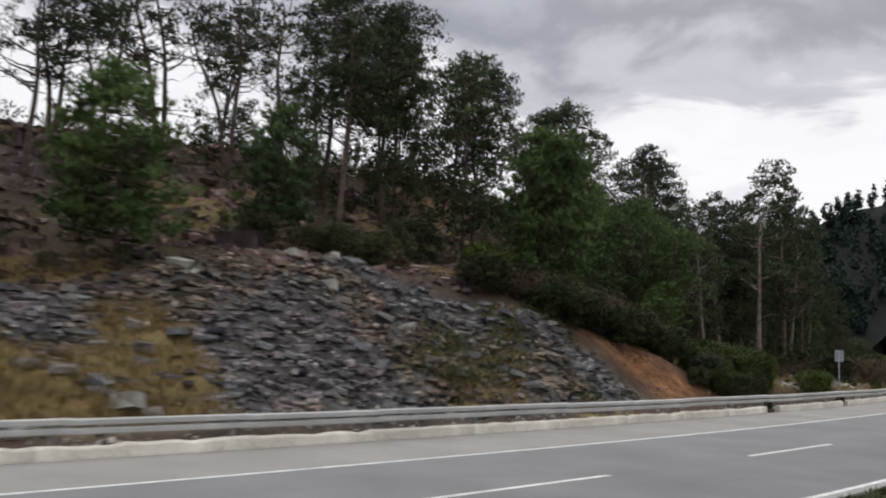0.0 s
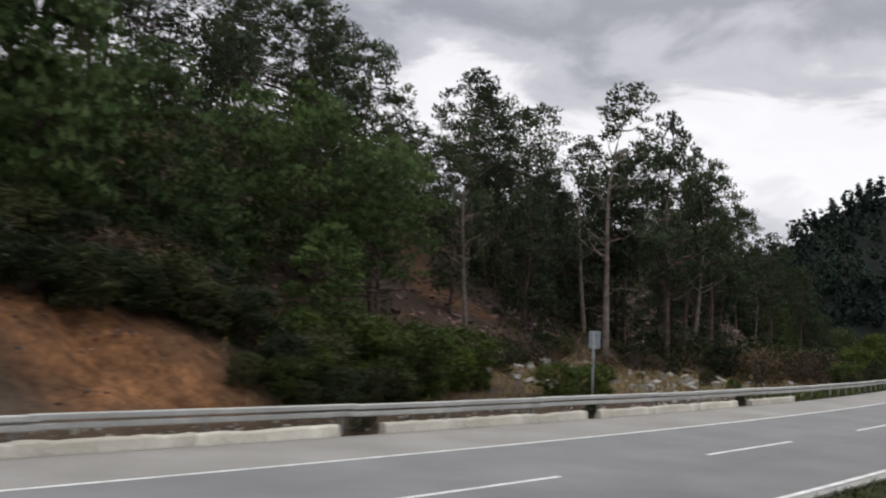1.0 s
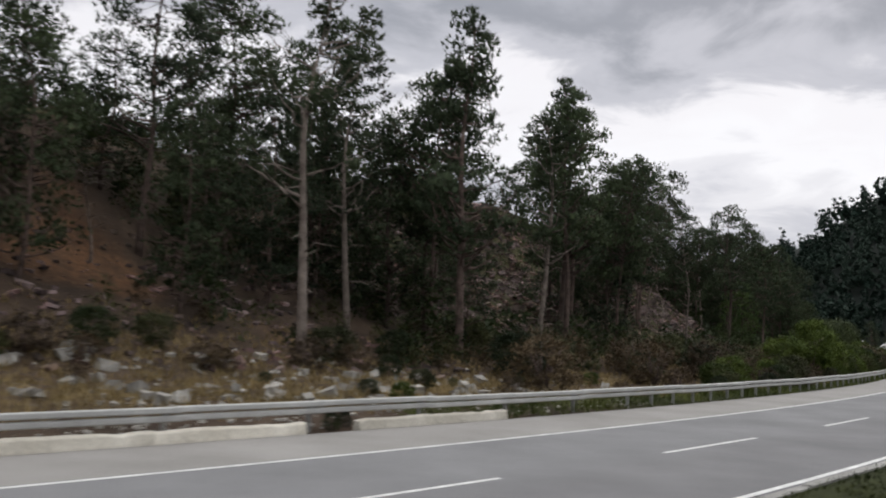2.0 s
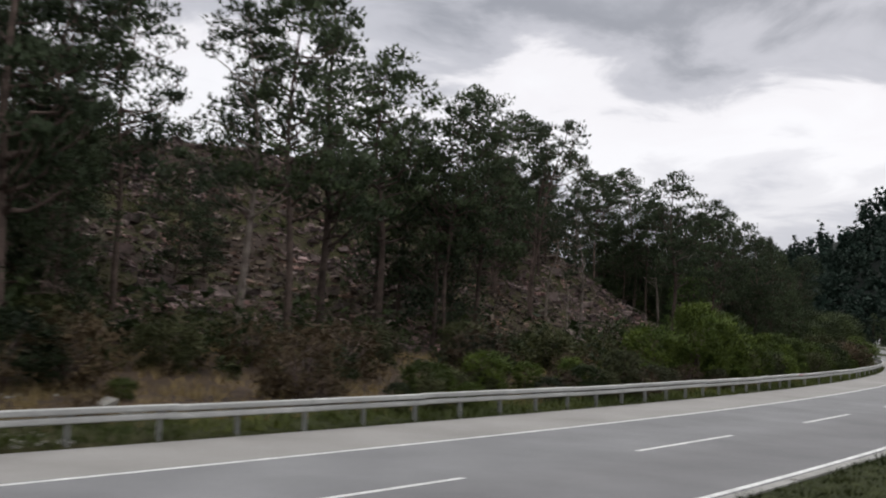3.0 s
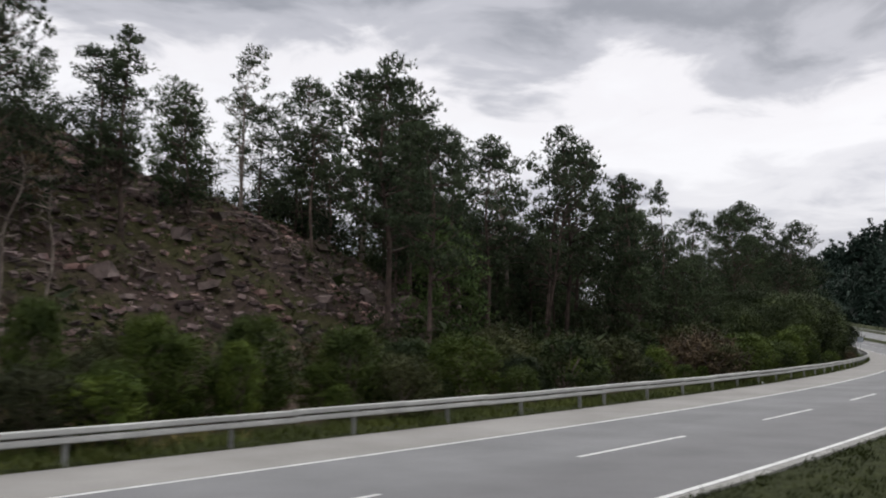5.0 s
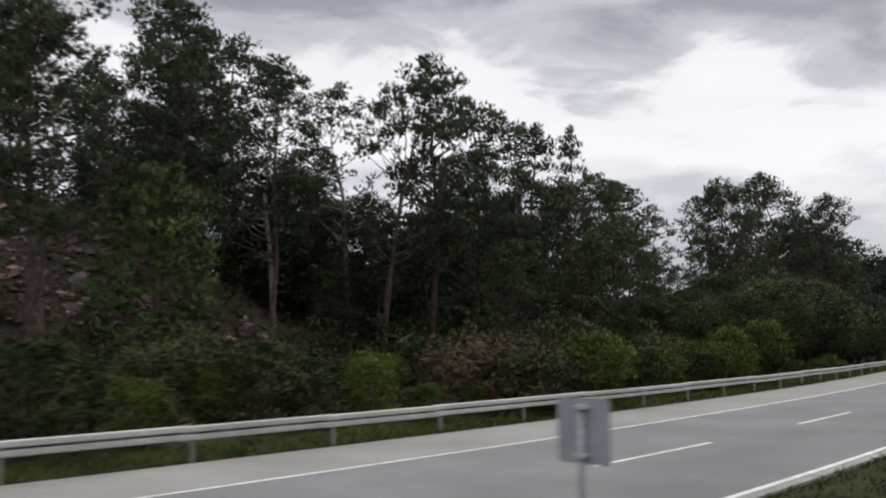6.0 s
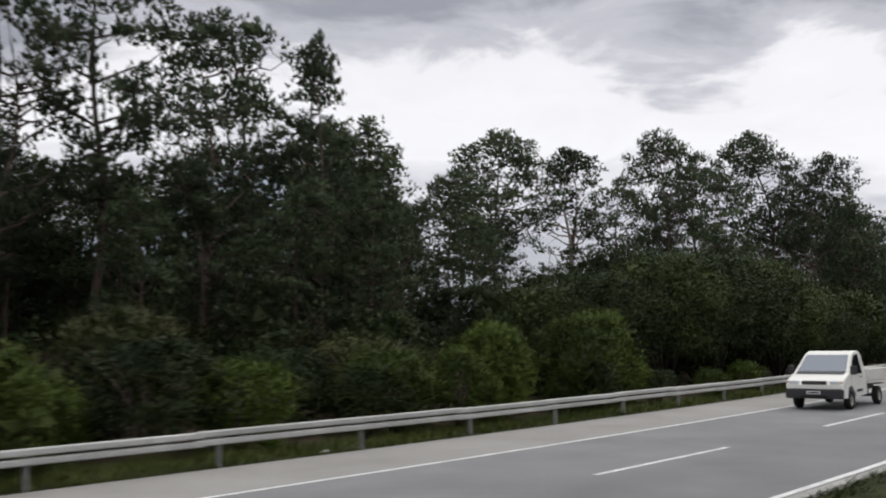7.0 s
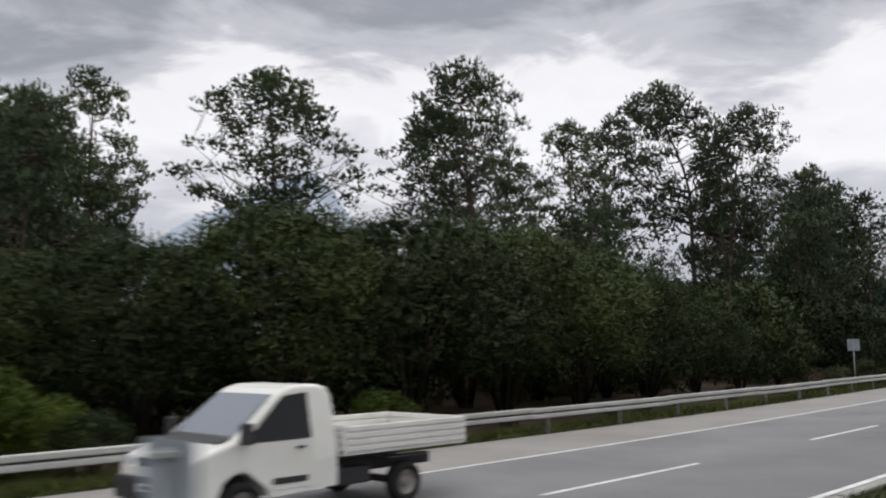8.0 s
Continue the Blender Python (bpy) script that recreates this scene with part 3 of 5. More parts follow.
rail_meshes = (beam_mesh(4.12, LOWER), beam_mesh(4.12, UPPER))
bm = bmesh.new()
box(bm, (0.060, 0.012, 1.30), (0, 0.05, 0.03))
box(bm, (0.012, 0.10, 1.30), (-0.030, 0, 0.03))
box(bm, (0.060, 0.012, 1.30), (0, -0.05, 0.03))
post_mesh = mesh_of(bm, "post", POST_ZINC)
bm = box(bmesh.new(), (0.10, 0.08, 0.20), (0, 0, 0), 0.01)
spacer_mesh = mesh_of(bm, "spacer", POST_ZINC)
RAIL_S0, RAIL_N = -60.0, 105
for i in range(RAIL_N):
    s = RAIL_S0 + 4.0 * i
    for rail_mesh in rail_meshes:
        ob = part("rail", rail_mesh, None, guardrail)
        ob.matrix_basis = stand(s + 2.0, RAIL_L - 0.004 * (i % 2), 0.44 + 0.012 * math.sin(i * 1.7), 0.12 * math.sin(i * 2.3))
# posts: every four metres, every two along the middle stretch
post_at = [27.75 + 4.0 * k for k in range(-20, 9)] + [63.7 + 2.03 * k for k in range(24)] + [114.1 + 4.05 * k for k in range(6)] + [136.3 + 4.04 * k for k in range(54)]
for i, s in enumerate(post_at):
    ob = part("post", post_mesh, None, guardrail)
    ob.matrix_basis = stand(s, RAIL_L + 0.15, 0.0, 1.5 * math.sin(i * 3.1), 1.0, (0.8 * math.sin(i * 1.3), 0.6 * math.sin(i * 2.9)))
    ob = part("spacer", spacer_mesh, None, guardrail)
    ob.matrix_basis = stand(s, RAIL_L + 0.045, 0.595)
outer_rail = thing("guardrail", "pale steel guardrail on the outer side of the bend", "guardrail")
for i in range(66):
    s = 200.0 + 4.0 * i
    for rail_mesh in rail_meshes:
        ob = part("rail", rail_mesh, None, outer_rail)
        ob.matrix_basis = stand(s, -17.4, 0.44, 180)
    ob = part("post", post_mesh, None, outer_rail)
    ob.matrix_basis = stand(s, -17.55, 0.0, 180)
bm = box(bmesh.new(), (1.1, 0.003, 0.05), (0, 0, 0))
ob = part("paint_mark", bm, RED_PAINT, guardrail, "faded red paint mark")
ob.matrix_basis = stand(112.1, RAIL_L - 0.089, 0.69)


# ---- signs ----
def sign_post(bm, height, r=0.032):
    bmesh.ops.create_cone(bm, cap_ends=True, segments=14, radius1=r, radius2=r, depth=height + 0.3, matrix=Matrix.Translation((0, 0, (height + 0.3) / 2 - 0.3)))
    return bm


def plate_bm(w, h, t=0.004, corner=0.05):
    """A thin plate with rounded corners, in the y-z plane."""
    bm = bmesh.new()
    ring = []
    for cy, cz, a0 in ((1, 1, 0), (-1, 1, 90), (-1, -1, 180), (1, -1, 270)):
        for k in range(4):
            a = radians(a0 + 30 * k)
            ring.append((cy * (w / 2 - corner) + corner * math.cos(a), cz * (h / 2 - corner) + corner * math.sin(a)))
    f = bm.faces.new([bm.verts.new((0, y, z)) for y, z in ring])
    got = bmesh.ops.extrude_face_region(bm, geom=[f])
    bmesh.ops.translate(bm, vec=(t, 0, 0), verts=[v for v in got["geom"] if isinstance(v, bmesh.types.BMVert)])
    bmesh.ops.recalc_face_normals(bm, faces=bm.faces)
    return bm


def back_sign(s, l, w, h, mid, label, turn=0.0, lean=(0.0, 0.0)):
    """A sign seen from its grey back: plate, two clamps and post."""
    sg = thing("road_sign", label, "road sign", "signs along the road")
    sg.matrix_basis = stand(s, l, ground_z(s, l), turn, 1.0, lean)
    part("post", sign_post(bmesh.new(), mid + h * 0.42), POST_STEEL, sg, "round grey steel post", True)
    plate = part("plate", plate_bm(w, h), SIGN_BACK, sg, "bare grey metal back of the plate")
    plate.matrix_basis = Matrix.Translation((0.045, 0, mid))
    for dz in (-0.22, 0.22):
        c = part("clamp", box(bmesh.new(), (0.085, 0.13, 0.035), (0, 0, 0), 0.006), ZINC, sg)
        c.matrix_basis = Matrix.Translation((0.0, 0, mid + dz * h / 0.6))
    return sg


back_sign(9.13, -5.25, 0.60, 0.62, 1.12, "grey-backed square road sign on a post in the median")
back_sign(33.4, -5.25, 0.60, 0.60, 1.98, "tall grey-backed road sign on a leaning post in the median", 4, (0.0, -5.5))
back_sign(94.3, -5.25, 0.58, 0.60, 1.14, "grey-backed square road sign beside the median kerb")
back_sign(136.85, -5.25, 0.60, 0.62, 1.26, "grey-backed road sign on a stout post in the median")
back_sign(181.72, -5.25, 0.62, 0.64, 1.26, "grey-backed road sign in the median near the white truck")
back_sign(35.6, 7.1, 0.46, 0.62, 2.55, "narrow grey sign on a post behind the guardrail")
back_sign(232.3, 7.6, 0.66, 0.66, 2.50, "small grey square sign on a post behind the guardrail")

# blue information sign: white field with a black pictogram, facing the near carriageway
blue = thing("information_sign", "blue information sign with white field and black pictogram on a post", "road sign", "signs along the road")
blue.matrix_basis = stand(129.2, -6.5, ground_z(129.2, -6.5) - 0.3, 6)
part("post", sign_post(bmesh.new(), 2.66, 0.038), POST_STEEL, blue, "round grey steel post", True)
panel = part("plate", plate_bm(0.74, 0.84, 0.006), SIGN_BLUE, blue, "blue plate face")
panel.matrix_basis = Matrix.Translation((-0.055, 0, 2.22))
field = part("field", plate_bm(0.50, 0.52, 0.004, 0.02), SIGN_WHITE, panel, "white square field")
field.matrix_basis = Matrix.Translation((-0.005, 0, 0.02))
for y, z, w, h in ((0.06, 0.13, 0.22, 0.10), (0.10, 0.02, 0.10, 0.14), (-0.04, -0.02, 0.05, 0.20), (0.04, -0.13, 0.30, 0.06)):
    bar = part("pictogram", box(bmesh.new(), (0.004, w, h), (0, 0, 0), 0.001), SIGN_BLACK, panel, "black pictogram shape")
    bar.matrix_basis = Matrix.Translation((-0.009, y, z))
for dz in (-0.25, 0.25):
    c = part("clamp", box(bmesh.new(), (0.09, 0.14, 0.035), (0, 0, 0), 0.006), ZINC, blue)
    c.matrix_basis = Matrix.Translation((-0.01, 0, 2.22 + dz))


# ---- pines ----
def blades(rng, centres, radii, count, length, width, flat=0.6, up=0.5, mid=None):
    """Sprays of leaves: count triangles about every centre; mid is the middle of the whole plant."""
    n = len(centres) * count
    c = np.repeat(np.array(centres), count, axis=0)
    r = np.repeat(np.array(radii), count)[:, None]
    d = unit(rng.normal(size=(n, 3)))
    p = c + d * r * (rng.random((n, 1)) ** 0.45) * np.array([1, 1, flat])
    out = unit(d * 0.8 + rng.normal(size=d.shape) * 0.6 + np.array([0, 0, up]))
    side = unit(np.cross(out, rng.normal(size=d.shape)))
    ln = length * rng.uniform(0.6, 1.3, (n, 1))
    wd = width * rng.uniform(0.7, 1.3, (n, 1))
    nrm = unit(d + rng.normal(size=d.shape) * 0.35 + np.array([0, 0, 0.3]) + (0 if mid is None else unit(c - np.array(mid)) * 0.8))
    return np.stack([p - side * wd, p + side * wd, p + out * ln], axis=1), nrm


def tufts(rng, centres, radii, count, needles, length, width, flat=0.55, mid=(0, 0, 0)):
    """Pads of needle tufts: count tufts over the outside of every clump, each a brush of thin needles round a twig's end."""
    n = len(centres) * count
    c = np.repeat(np.array(centres), count, axis=0)
    r = np.repeat(np.array(radii), count)[:, None]
    d = unit(rng.normal(size=(n, 3)) + np.array([0, 0, 0.25]))
    p = c + d * r * (0.35 + 0.65 * rng.random((n, 1)) ** 0.6) * np.array([1, 1, flat])
    way = unit(d * 0.55 + rng.normal(size=d.shape) * 0.35 + np.array([0, 0, 0.85]))
    size = rng.uniform(0.75, 1.3, (n, 1))
    # the thick heart of each tuft
    k1, k2 = unit(np.cross(way, rng.normal(size=d.shape))), way
    heart = np.stack([p - k1 * size * length * 0.40 - k2 * length * 0.35, p + k1 * size * length * 0.40 - k2 * length * 0.30, p + k2 * size * length * 0.85], axis=1)
    q, w, sz = np.repeat(p, needles, axis=0), np.repeat(way, needles, axis=0), np.repeat(size, needles, axis=0)
    out = unit(w + unit(rng.normal(size=q.shape)) * 0.75)
    side = unit(np.cross(out, rng.normal(size=q.shape)))
    ln = length * sz * rng.uniform(0.75, 1.2, (len(q), 1))
    brush = np.stack([q - side * width, q + side * width, q + out * ln], axis=1)
    whole = unit(c - np.array(mid)) * 0.5
    n_heart = unit(d + whole + np.array([0, 0, 0.2]))
    n_brush = unit(np.repeat(d + whole, needles, axis=0) * 0.7 + out * 0.6 + np.array([0, 0, 0.15]))
    return joined((brush, n_brush), (heart, n_heart))


def cores(rng, centres, radii, count, flat, reach=0.22):
    """The thick inner twigs and old leaves of each clump: a few broad pieces that let little light through."""
    n = len(centres) * count
    c = np.repeat(np.array(centres), count, axis=0)
    r = np.repeat(np.array(radii), count)[:, None]
    squash = np.array([1, 1, flat])
    v = reach * rng.normal(size=(n, 3))
    co = np.stack([c + (rng.normal(size=(n, 3)) * reach * 0.5 + k) * r * squash for k in (v, np.roll(v, 1, axis=1) * 0.8, -v)], axis=1)
    return co, unit(rng.normal(size=(n, 3)) + np.array([0, 0, 0.6]))


def crown_edge(shape, u):
    """Half-width of a crown at the fraction u of its height."""
    if shape == "umbrella":
        return (0.50 + 0.50 * min(1.0, u * 2.0)) * math.sqrt(max(0.02, 1 - u ** 3.4))
    if shape == "cone":
        return (1.0 - 0.80 * u) * (0.55 + 0.45 * min(1.0, u * 6))
    middle = 0.42 if shape == "dome" else 0.34
    return math.sqrt(max(0.03, 1 - (abs(u - middle) / (1.02 - middle if u > middle else middle + 0.22)) ** 2.2))


def pine_meshes(seed, H, low, spread, limbs, pads, pad_r, count, leaf, bark, wander=0.5, bare=6, crown="dome", blade=(0.19, 0.0145), needles=6, twin=False, thick=1.0, gaps=0.02):
    """A pine of height H: winding tapered trunk, a lumpy crown of needle pads above the fraction low, and crooked limbs and twigs that carry them."""
    rg, nr = random.Random(seed), np.random.default_rng(seed)
    bm = bmesh.new()
    centres, radii = [], []
    stems = 2 if twin else 1
    for st in range(stems):
        ph, ph2, ph3 = rg.uniform(0, 6.28), rg.uniform(0, 6.28), rg.uniform(0, 6.28)
        lean = (rg.uniform(-1, 1) * wander * 1.6 + (st * 2 - 1) * 1.3 * (stems - 1), rg.uniform(-1, 1) * wander * 1.6)
        r0 = 0.0125 * H * rg.uniform(0.85, 1.15) * thick

        def axis(f):
            return Vector((lean[0] * f + wander * (math.sin(ph + 5 * f) + 0.35 * math.sin(ph3 + 13 * f)) * f,
                           lean[1] * f + wander * (math.cos(ph2 + 4.2 * f) + 0.35 * math.cos(ph3 + 11 * f)) * f, H * (f * 1.0 - 0.03 * (1 - f))))

        pts = [axis(0.97 * i / 15) for i in range(16)]
        pts[0].z = -0.5
        tube(bm, pts, [r0 * (1.12 if i == 0 else 1 - 0.93 * (i / 15) ** 0.85) + 0.012 for i in range(16)], 8)
        # pads: spread through the crown, thicker towards its outside, with holes
        own = []
        tries = 0
        while len(own) < pads // stems and tries < pads * 60:
            tries += 1
            u = rg.random()
            edge = spread * crown_edge(crown, u)
            if rg.random() * spread > edge:
                continue
            az = rg.uniform(0, 2 * math.pi)
            edge *= 1.0 + 0.55 * n3(math.cos(az) * 1.1 + seed, math.sin(az) * 1.1, u * 2.6)
            d = edge * (0.18 + 0.82 * rg.random() ** 0.55)
            f = low + (0.985 - low) * u
            p = axis(f) + Vector((math.cos(az) * d, math.sin(az) * d, 0.25 * rg.uniform(-1, 1)))
            if u < 0.78 and n3(p.x * 0.40 + seed, p.y * 0.40, p.z * 0.62) < gaps - 0.04:
                continue
            if any((p - q).length < pad_r * 0.48 for q in own):
                continue
            own.append(p)
        # limbs: from the trunk below, out and up to some of the outer pads
        order = sorted(range(len(own)), key=lambda i: -((own[i] - axis(own[i].z / H)).length) + rg.uniform(0, 1.2))
        joints = []
        for i in order[:limbs]:
            end = own[i]
            out_d = math.hypot(end.x - axis(end.z / H).x, end.y - axis(end.z / H).y)
            f0 = max(low * 0.82, min(0.95, (end.z - out_d * rg.uniform(0.25, 0.75)) / H))
            start = axis(f0)
            rr = max(0.024, r0 * 0.50 * (1 - 0.55 * f0))
            line = []
            for k in range(6):
                q = k / 5
                p = start.lerp(end, q) + Vector((0, 0, -0.10 * out_d * math.sin(math.pi * q)))
                if 0 < k < 5:
                    p += Vector((rg.uniform(-1, 1), rg.uniform(-1, 1), rg.uniform(-0.7, 0.7))) * 0.07 * out_d
                line.append(p)
                if k > 0:
                    joints.append((p, rr * (1 - 0.8 * q)))
            tube(bm, line, [rr * (1 - 0.86 * k / 5) for k in range(6)], 5)
        joints += [(axis(low + (0.95 - low) * k / 12), r0 * 0.3) for k in range(13)]
        spots = np.array([tuple(j[0]) for j in joints])
        for i in order[limbs:]:
            away = ((spots - np.array(own[i])) ** 2).sum(axis=1)
            base, rr = joints[int(away.argmin())]
            if (own[i] - base).length > 0.35:
                tube(bm, [base, base.lerp(own[i], 0.5) + Vector((rg.uniform(-0.1, 0.1), rg.uniform(-0.1, 0.1), -0.06)), own[i]], [min(rr, 0.035), 0.018, 0.007], 3)
        for p in own:
            centres.append(tuple(p))
            radii.append(pad_r * rg.uniform(0.65, 1.2))
        for k in range(3):
            centres.append(tuple(axis(0.965 + 0.015 * k) + Vector((rg.uniform(-0.2, 0.2), rg.uniform(-0.2, 0.2), 0))))
            radii.append(pad_r * 0.65)
        for i in range(bare):
            f = low * rg.uniform(0.35, 1.05)
            az, reach = rg.uniform(0, 6.28), rg.uniform(0.5, 2.4)
            start = axis(f)
            end = start + Vector((math.cos(az) * reach, math.sin(az) * reach, rg.uniform(-0.5, 0.5)))
            bend = (start + end) / 2 + Vector((rg.uniform(-0.2, 0.2), rg.uniform(-0.2, 0.2), rg.uniform(0, 0.35)))
            tube(bm, [start, bend, end], [0.038, 0.026, 0.008], 4)
    trunk = mesh_of(bm, "trunk", bark, True)
    crown_me = tri_mesh("crown", joined(tufts(nr, centres, radii, count, needles, blade[0], blade[1], mid=(0, 0, H * (0.35 + 0.4 * low))), cores(nr, centres, radii, 16, 0.45, 0.135)), leaf)
    return trunk, crown_me


PINES = {}
KINDS = {
    # kind: height, its shape, how many forms it comes in, what it looks like
    "tall": (16.0, dict(seed=11, low=0.42, spread=3.1, limbs=22, pads=150, pad_r=0.66, count=19, leaf=NEEDLES, bark=BARK), 2, "tall pine with a bare dark trunk and open tufted crown"),
    "slim": (16.0, dict(seed=12, low=0.44, spread=2.4, limbs=18, pads=75, pad_r=0.56, count=15, leaf=NEEDLES_PALE, bark=PALE_BARK, wander=0.6, bare=10, gaps=0.1), 2, "slender pine with a pale trunk and thin see-through crown"),
    "broad": (18.0, dict(seed=13, low=0.40, spread=4.5, limbs=28, pads=270, pad_r=0.78, count=20, leaf=NEEDLES, bark=BARK, wander=0.7, crown="umbrella"), 2, "broad-crowned dark pine with domed layered branches"),
    "dome": (18.0, dict(seed=23, low=0.42, spread=4.2, limbs=30, pads=270, pad_r=0.78, count=20, leaf=NEEDLES, bark=BARK, wander=0.9, bare=10, crown="umbrella", gaps=0.04), 2, "old dark pine with a flat-topped crown above bare limbs"),
    "dense": (13.0, dict(seed=14, low=0.14, spread=3.0, limbs=24, pads=190, pad_r=0.72, count=14, leaf=NEEDLES, bark=BARK, crown="round"), 3, "dense dark green pine branched almost to the ground"),
    "lush": (9.0, dict(seed=25, low=0.10, spread=2.5, limbs=24, pads=200, pad_r=0.66, count=15, leaf=NEEDLES_LUSH, bark=BARK, crown="round", wander=0.3, bare=2, gaps=-0.25), 2, "bushy fresh green pine with low spreading branches"),
    "leafy": (11.0, dict(seed=27, low=0.40, spread=3.0, limbs=24, pads=180, pad_r=0.66, count=15, leaf=NEEDLES_LUSH, bark=BARK, wander=0.5, bare=5, gaps=-0.05), 2, "fresh green pine with its crown above a bare trunk"),
    "young": (7.0, dict(seed=15, low=0.20, spread=1.9, limbs=22, pads=180, pad_r=0.56, count=15, leaf=NEEDLES_LUSH, bark=BARK, crown="round", wander=0.2, bare=2, thick=1.3, gaps=-0.2), 2, "young bushy fresh green pine on a short dark trunk"),
    "twisted": (13.0, dict(seed=16, low=0.45, spread=3.4, limbs=16, pads=110, pad_r=0.58, count=15, leaf=NEEDLES_PALE, bark=BARK, wander=1.1, bare=7, twin=True, gaps=0.1), 2, "old pine with forked twisting trunks and sparse crown"),
    "spire": (15.0, dict(seed=17, low=0.30, spread=2.7, limbs=26, pads=120, pad_r=0.56, count=16, leaf=NEEDLES, bark=BARK, crown="cone", wander=0.3), 2, "narrow spire-shaped pine with short upper branches"),
    "snag": (8.0, dict(seed=18, low=0.80, spread=1.2, limbs=8, pads=12, pad_r=0.35, count=3, leaf=LEAF_DRY, bark=PALE_BARK, wander=0.55, bare=18), 1, "dying pale pine trunk with broken bare branches"),
    "wood": (13.0, dict(seed=19, low=0.10, spread=3.2, limbs=20, pads=150, pad_r=0.90, count=11, leaf=NEEDLES, bark=BARK, crown="round", blade=(0.22, 0.026), needles=5), 2, "dark pine of the wood behind, branched low"),
    "back": (15.0, dict(seed=20, low=0.34, spread=3.1, limbs=20, pads=130, pad_r=0.80, count=11, leaf=NEEDLES_PALE, bark=BARK, blade=(0.21, 0.024), needles=5), 2, "greyish pine of the wood behind with open crown"),
}


def pine(kind, s, l, height, turn=0.0, wide=1.0, tilt=(0.0, 0.0)):
    """One pine of a kind at station s, offset l, with its full height in metres."""
    full, spec, forms, label = KINDS[kind]
    k = height / full
    form = int(turn // 10) % forms
    m = stand(s, l, ground_z(s, l) - 0.05, turn, 1.0, tilt)
    if (kind, form) not in PINES:
        ob = thing("pine_tree", label, "tree", "pines on the slope")
        trunk, crown_me = pine_meshes(H=full, **dict(spec, seed=spec["seed"] + 100 * form))
        part("trunk", trunk, None, ob, "bark-covered trunk with limbs")
        part("crown", crown_me, None, ob, "tufts of needles")
        PINES[kind, form] = ob
    else:
        ob = copy_thing(PINES[kind, form], Matrix.Identity(4))
    ob.matrix_basis = m @ Matrix.Diagonal((k * wide, k * wide, k, 1))
    return ob


# the slope above the slate cut
pine("young", -3.0, 15.7, 6.2, 20, 1.25)
pine("young", 5.3, 19.1, 6.0, 140, 1.0)
pine("twisted", 8.4, 34.0, 13.0, 0, 1.0)
pine("twisted", 3.5, 37.0, 11.0, 100, 1.0)
pine("tall", 13.2, 24.0, 13.2, 30)
pine("broad", 18.8, 26.5, 13.4, 80)
pine("dense", 25.9, 26.0, 12.6, 10)
pine("slim", -9.5, 24.0, 10.0, 120)
pine("young", 19.3, 15.8, 8.4, 70, 1.05)
pine("lush", 24.6, 18.5, 8.2, 160, 0.95)
pine("broad", 29.4, 28.0, 12.8, 300)
pine("broad", 37.8, 27.0, 13.2, 40)
pine("tall", 44.3, 27.0, 13.2, 210)
pine("lush", 36.0, 23.5, 9.5, 250)
pine("twisted", 10.2, 30.0, 12.4, 110, 0.9)
pine("tall", 16.6, 29.1, 13.0, 50, 1.1)
pine("slim", 16.4, 32.7, 13.2, 260, 1.2)
pine("twisted", 4.0, 33.0, 11.6, 170, 0.9)
pine("tall", -1.0, 29.0, 11.5, 95, 1.1)
pine("dense", 12.5, 33.5, 8.0, 40)
pine("broad", 23.0, 31.0, 12.8, 20, 0.9)
pine("broad", 41.2, 35.9, 11.0, 130, 0.95)
pine("broad", 45.0, 31.8, 12.2, 60, 0.95)
pine("dense", 50.0, 29.5, 10.0, 210)
pine("dense", 66.0, 26.5, 9.0, 30)
pine("dense", 70.0, 30.0, 10.5, 100)
pine("dense", 74.0, 24.5, 9.0, 190)
pine("dense", 76.0, 31.5, 10.0, 290)
pine("dense", 72.0, 20.5, 7.0, 350)
pine("dense", 57.0, 24.0, 8.0, 140)
# over the red bank and the pale boulders
pine("slim", 40.6, 16.6, 11.0, 15)
pine("snag", 52.0, 26.0, 5.0, 15)
pine("tall", 43.7, 30.0, 10.5, 330)
pine("slim", 57.4, 18.3, 16.6, 0, 1.1)
pine("spire", 69.4, 19.1, 18.1, 45)
pine("spire", 87.6, 23.1, 19.0, 120, 0.95)
pine("tall", 73.0, 32.5, 16.5, 150)
pine("broad", 62.0, 29.4, 14.5, 220)
pine("tall", 55.3, 27.5, 14.6, 75)
pine("tall", 74.0, 25.0, 14.0, 260, 0.9)
pine("slim", 66.0, 24.0, 15.0, 10)
# along the scree
pine("slim", 80.4, 20.9, 14.7, 190)
pine("tall", 82.6, 20.1, 16.6, 20, 0.9)
pine("tall", 105.0, 25.2, 14.5, 330, 1.1)
pine("tall", 96.0, 26.3, 17.2, 60, 1.1)
pine("broad", 98.8, 23.5, 16.2, 110, 0.8)
pine("snag", 104.6, 27.9, 6.0, 60)
pine("slim", 117.3, 23.4, 11.0, 130)
pine("twisted", 119.7, 28.7, 15.5, 200, 0.8)
pine("dome", 120.0, 32.2, 15.6, 100, 0.95)
pine("dense", 121.0, 33.0, 11.0, 40, 1.0)
pine("dense", 127.0, 35.0, 9.0, 140, 1.1)
pine("dense", 133.0, 37.0, 9.0, 240, 1.1)
pine("dense", 139.0, 36.0, 8.5, 340, 1.1)
pine("dome", 122.9, 44.0, 8.4, 60, 1.15)
pine("snag", 122.9, 28.9, 8.0, 130)
pine("snag", 124.4, 27.6, 7.2, 250)
pine("spire", 132.6, 34.0, 12.0, 0, 1.1)
pine("slim", 147.4, 40.0, 12.0, 40)
pine("broad", 148.6, 34.0, 12.6, 140, 0.85)
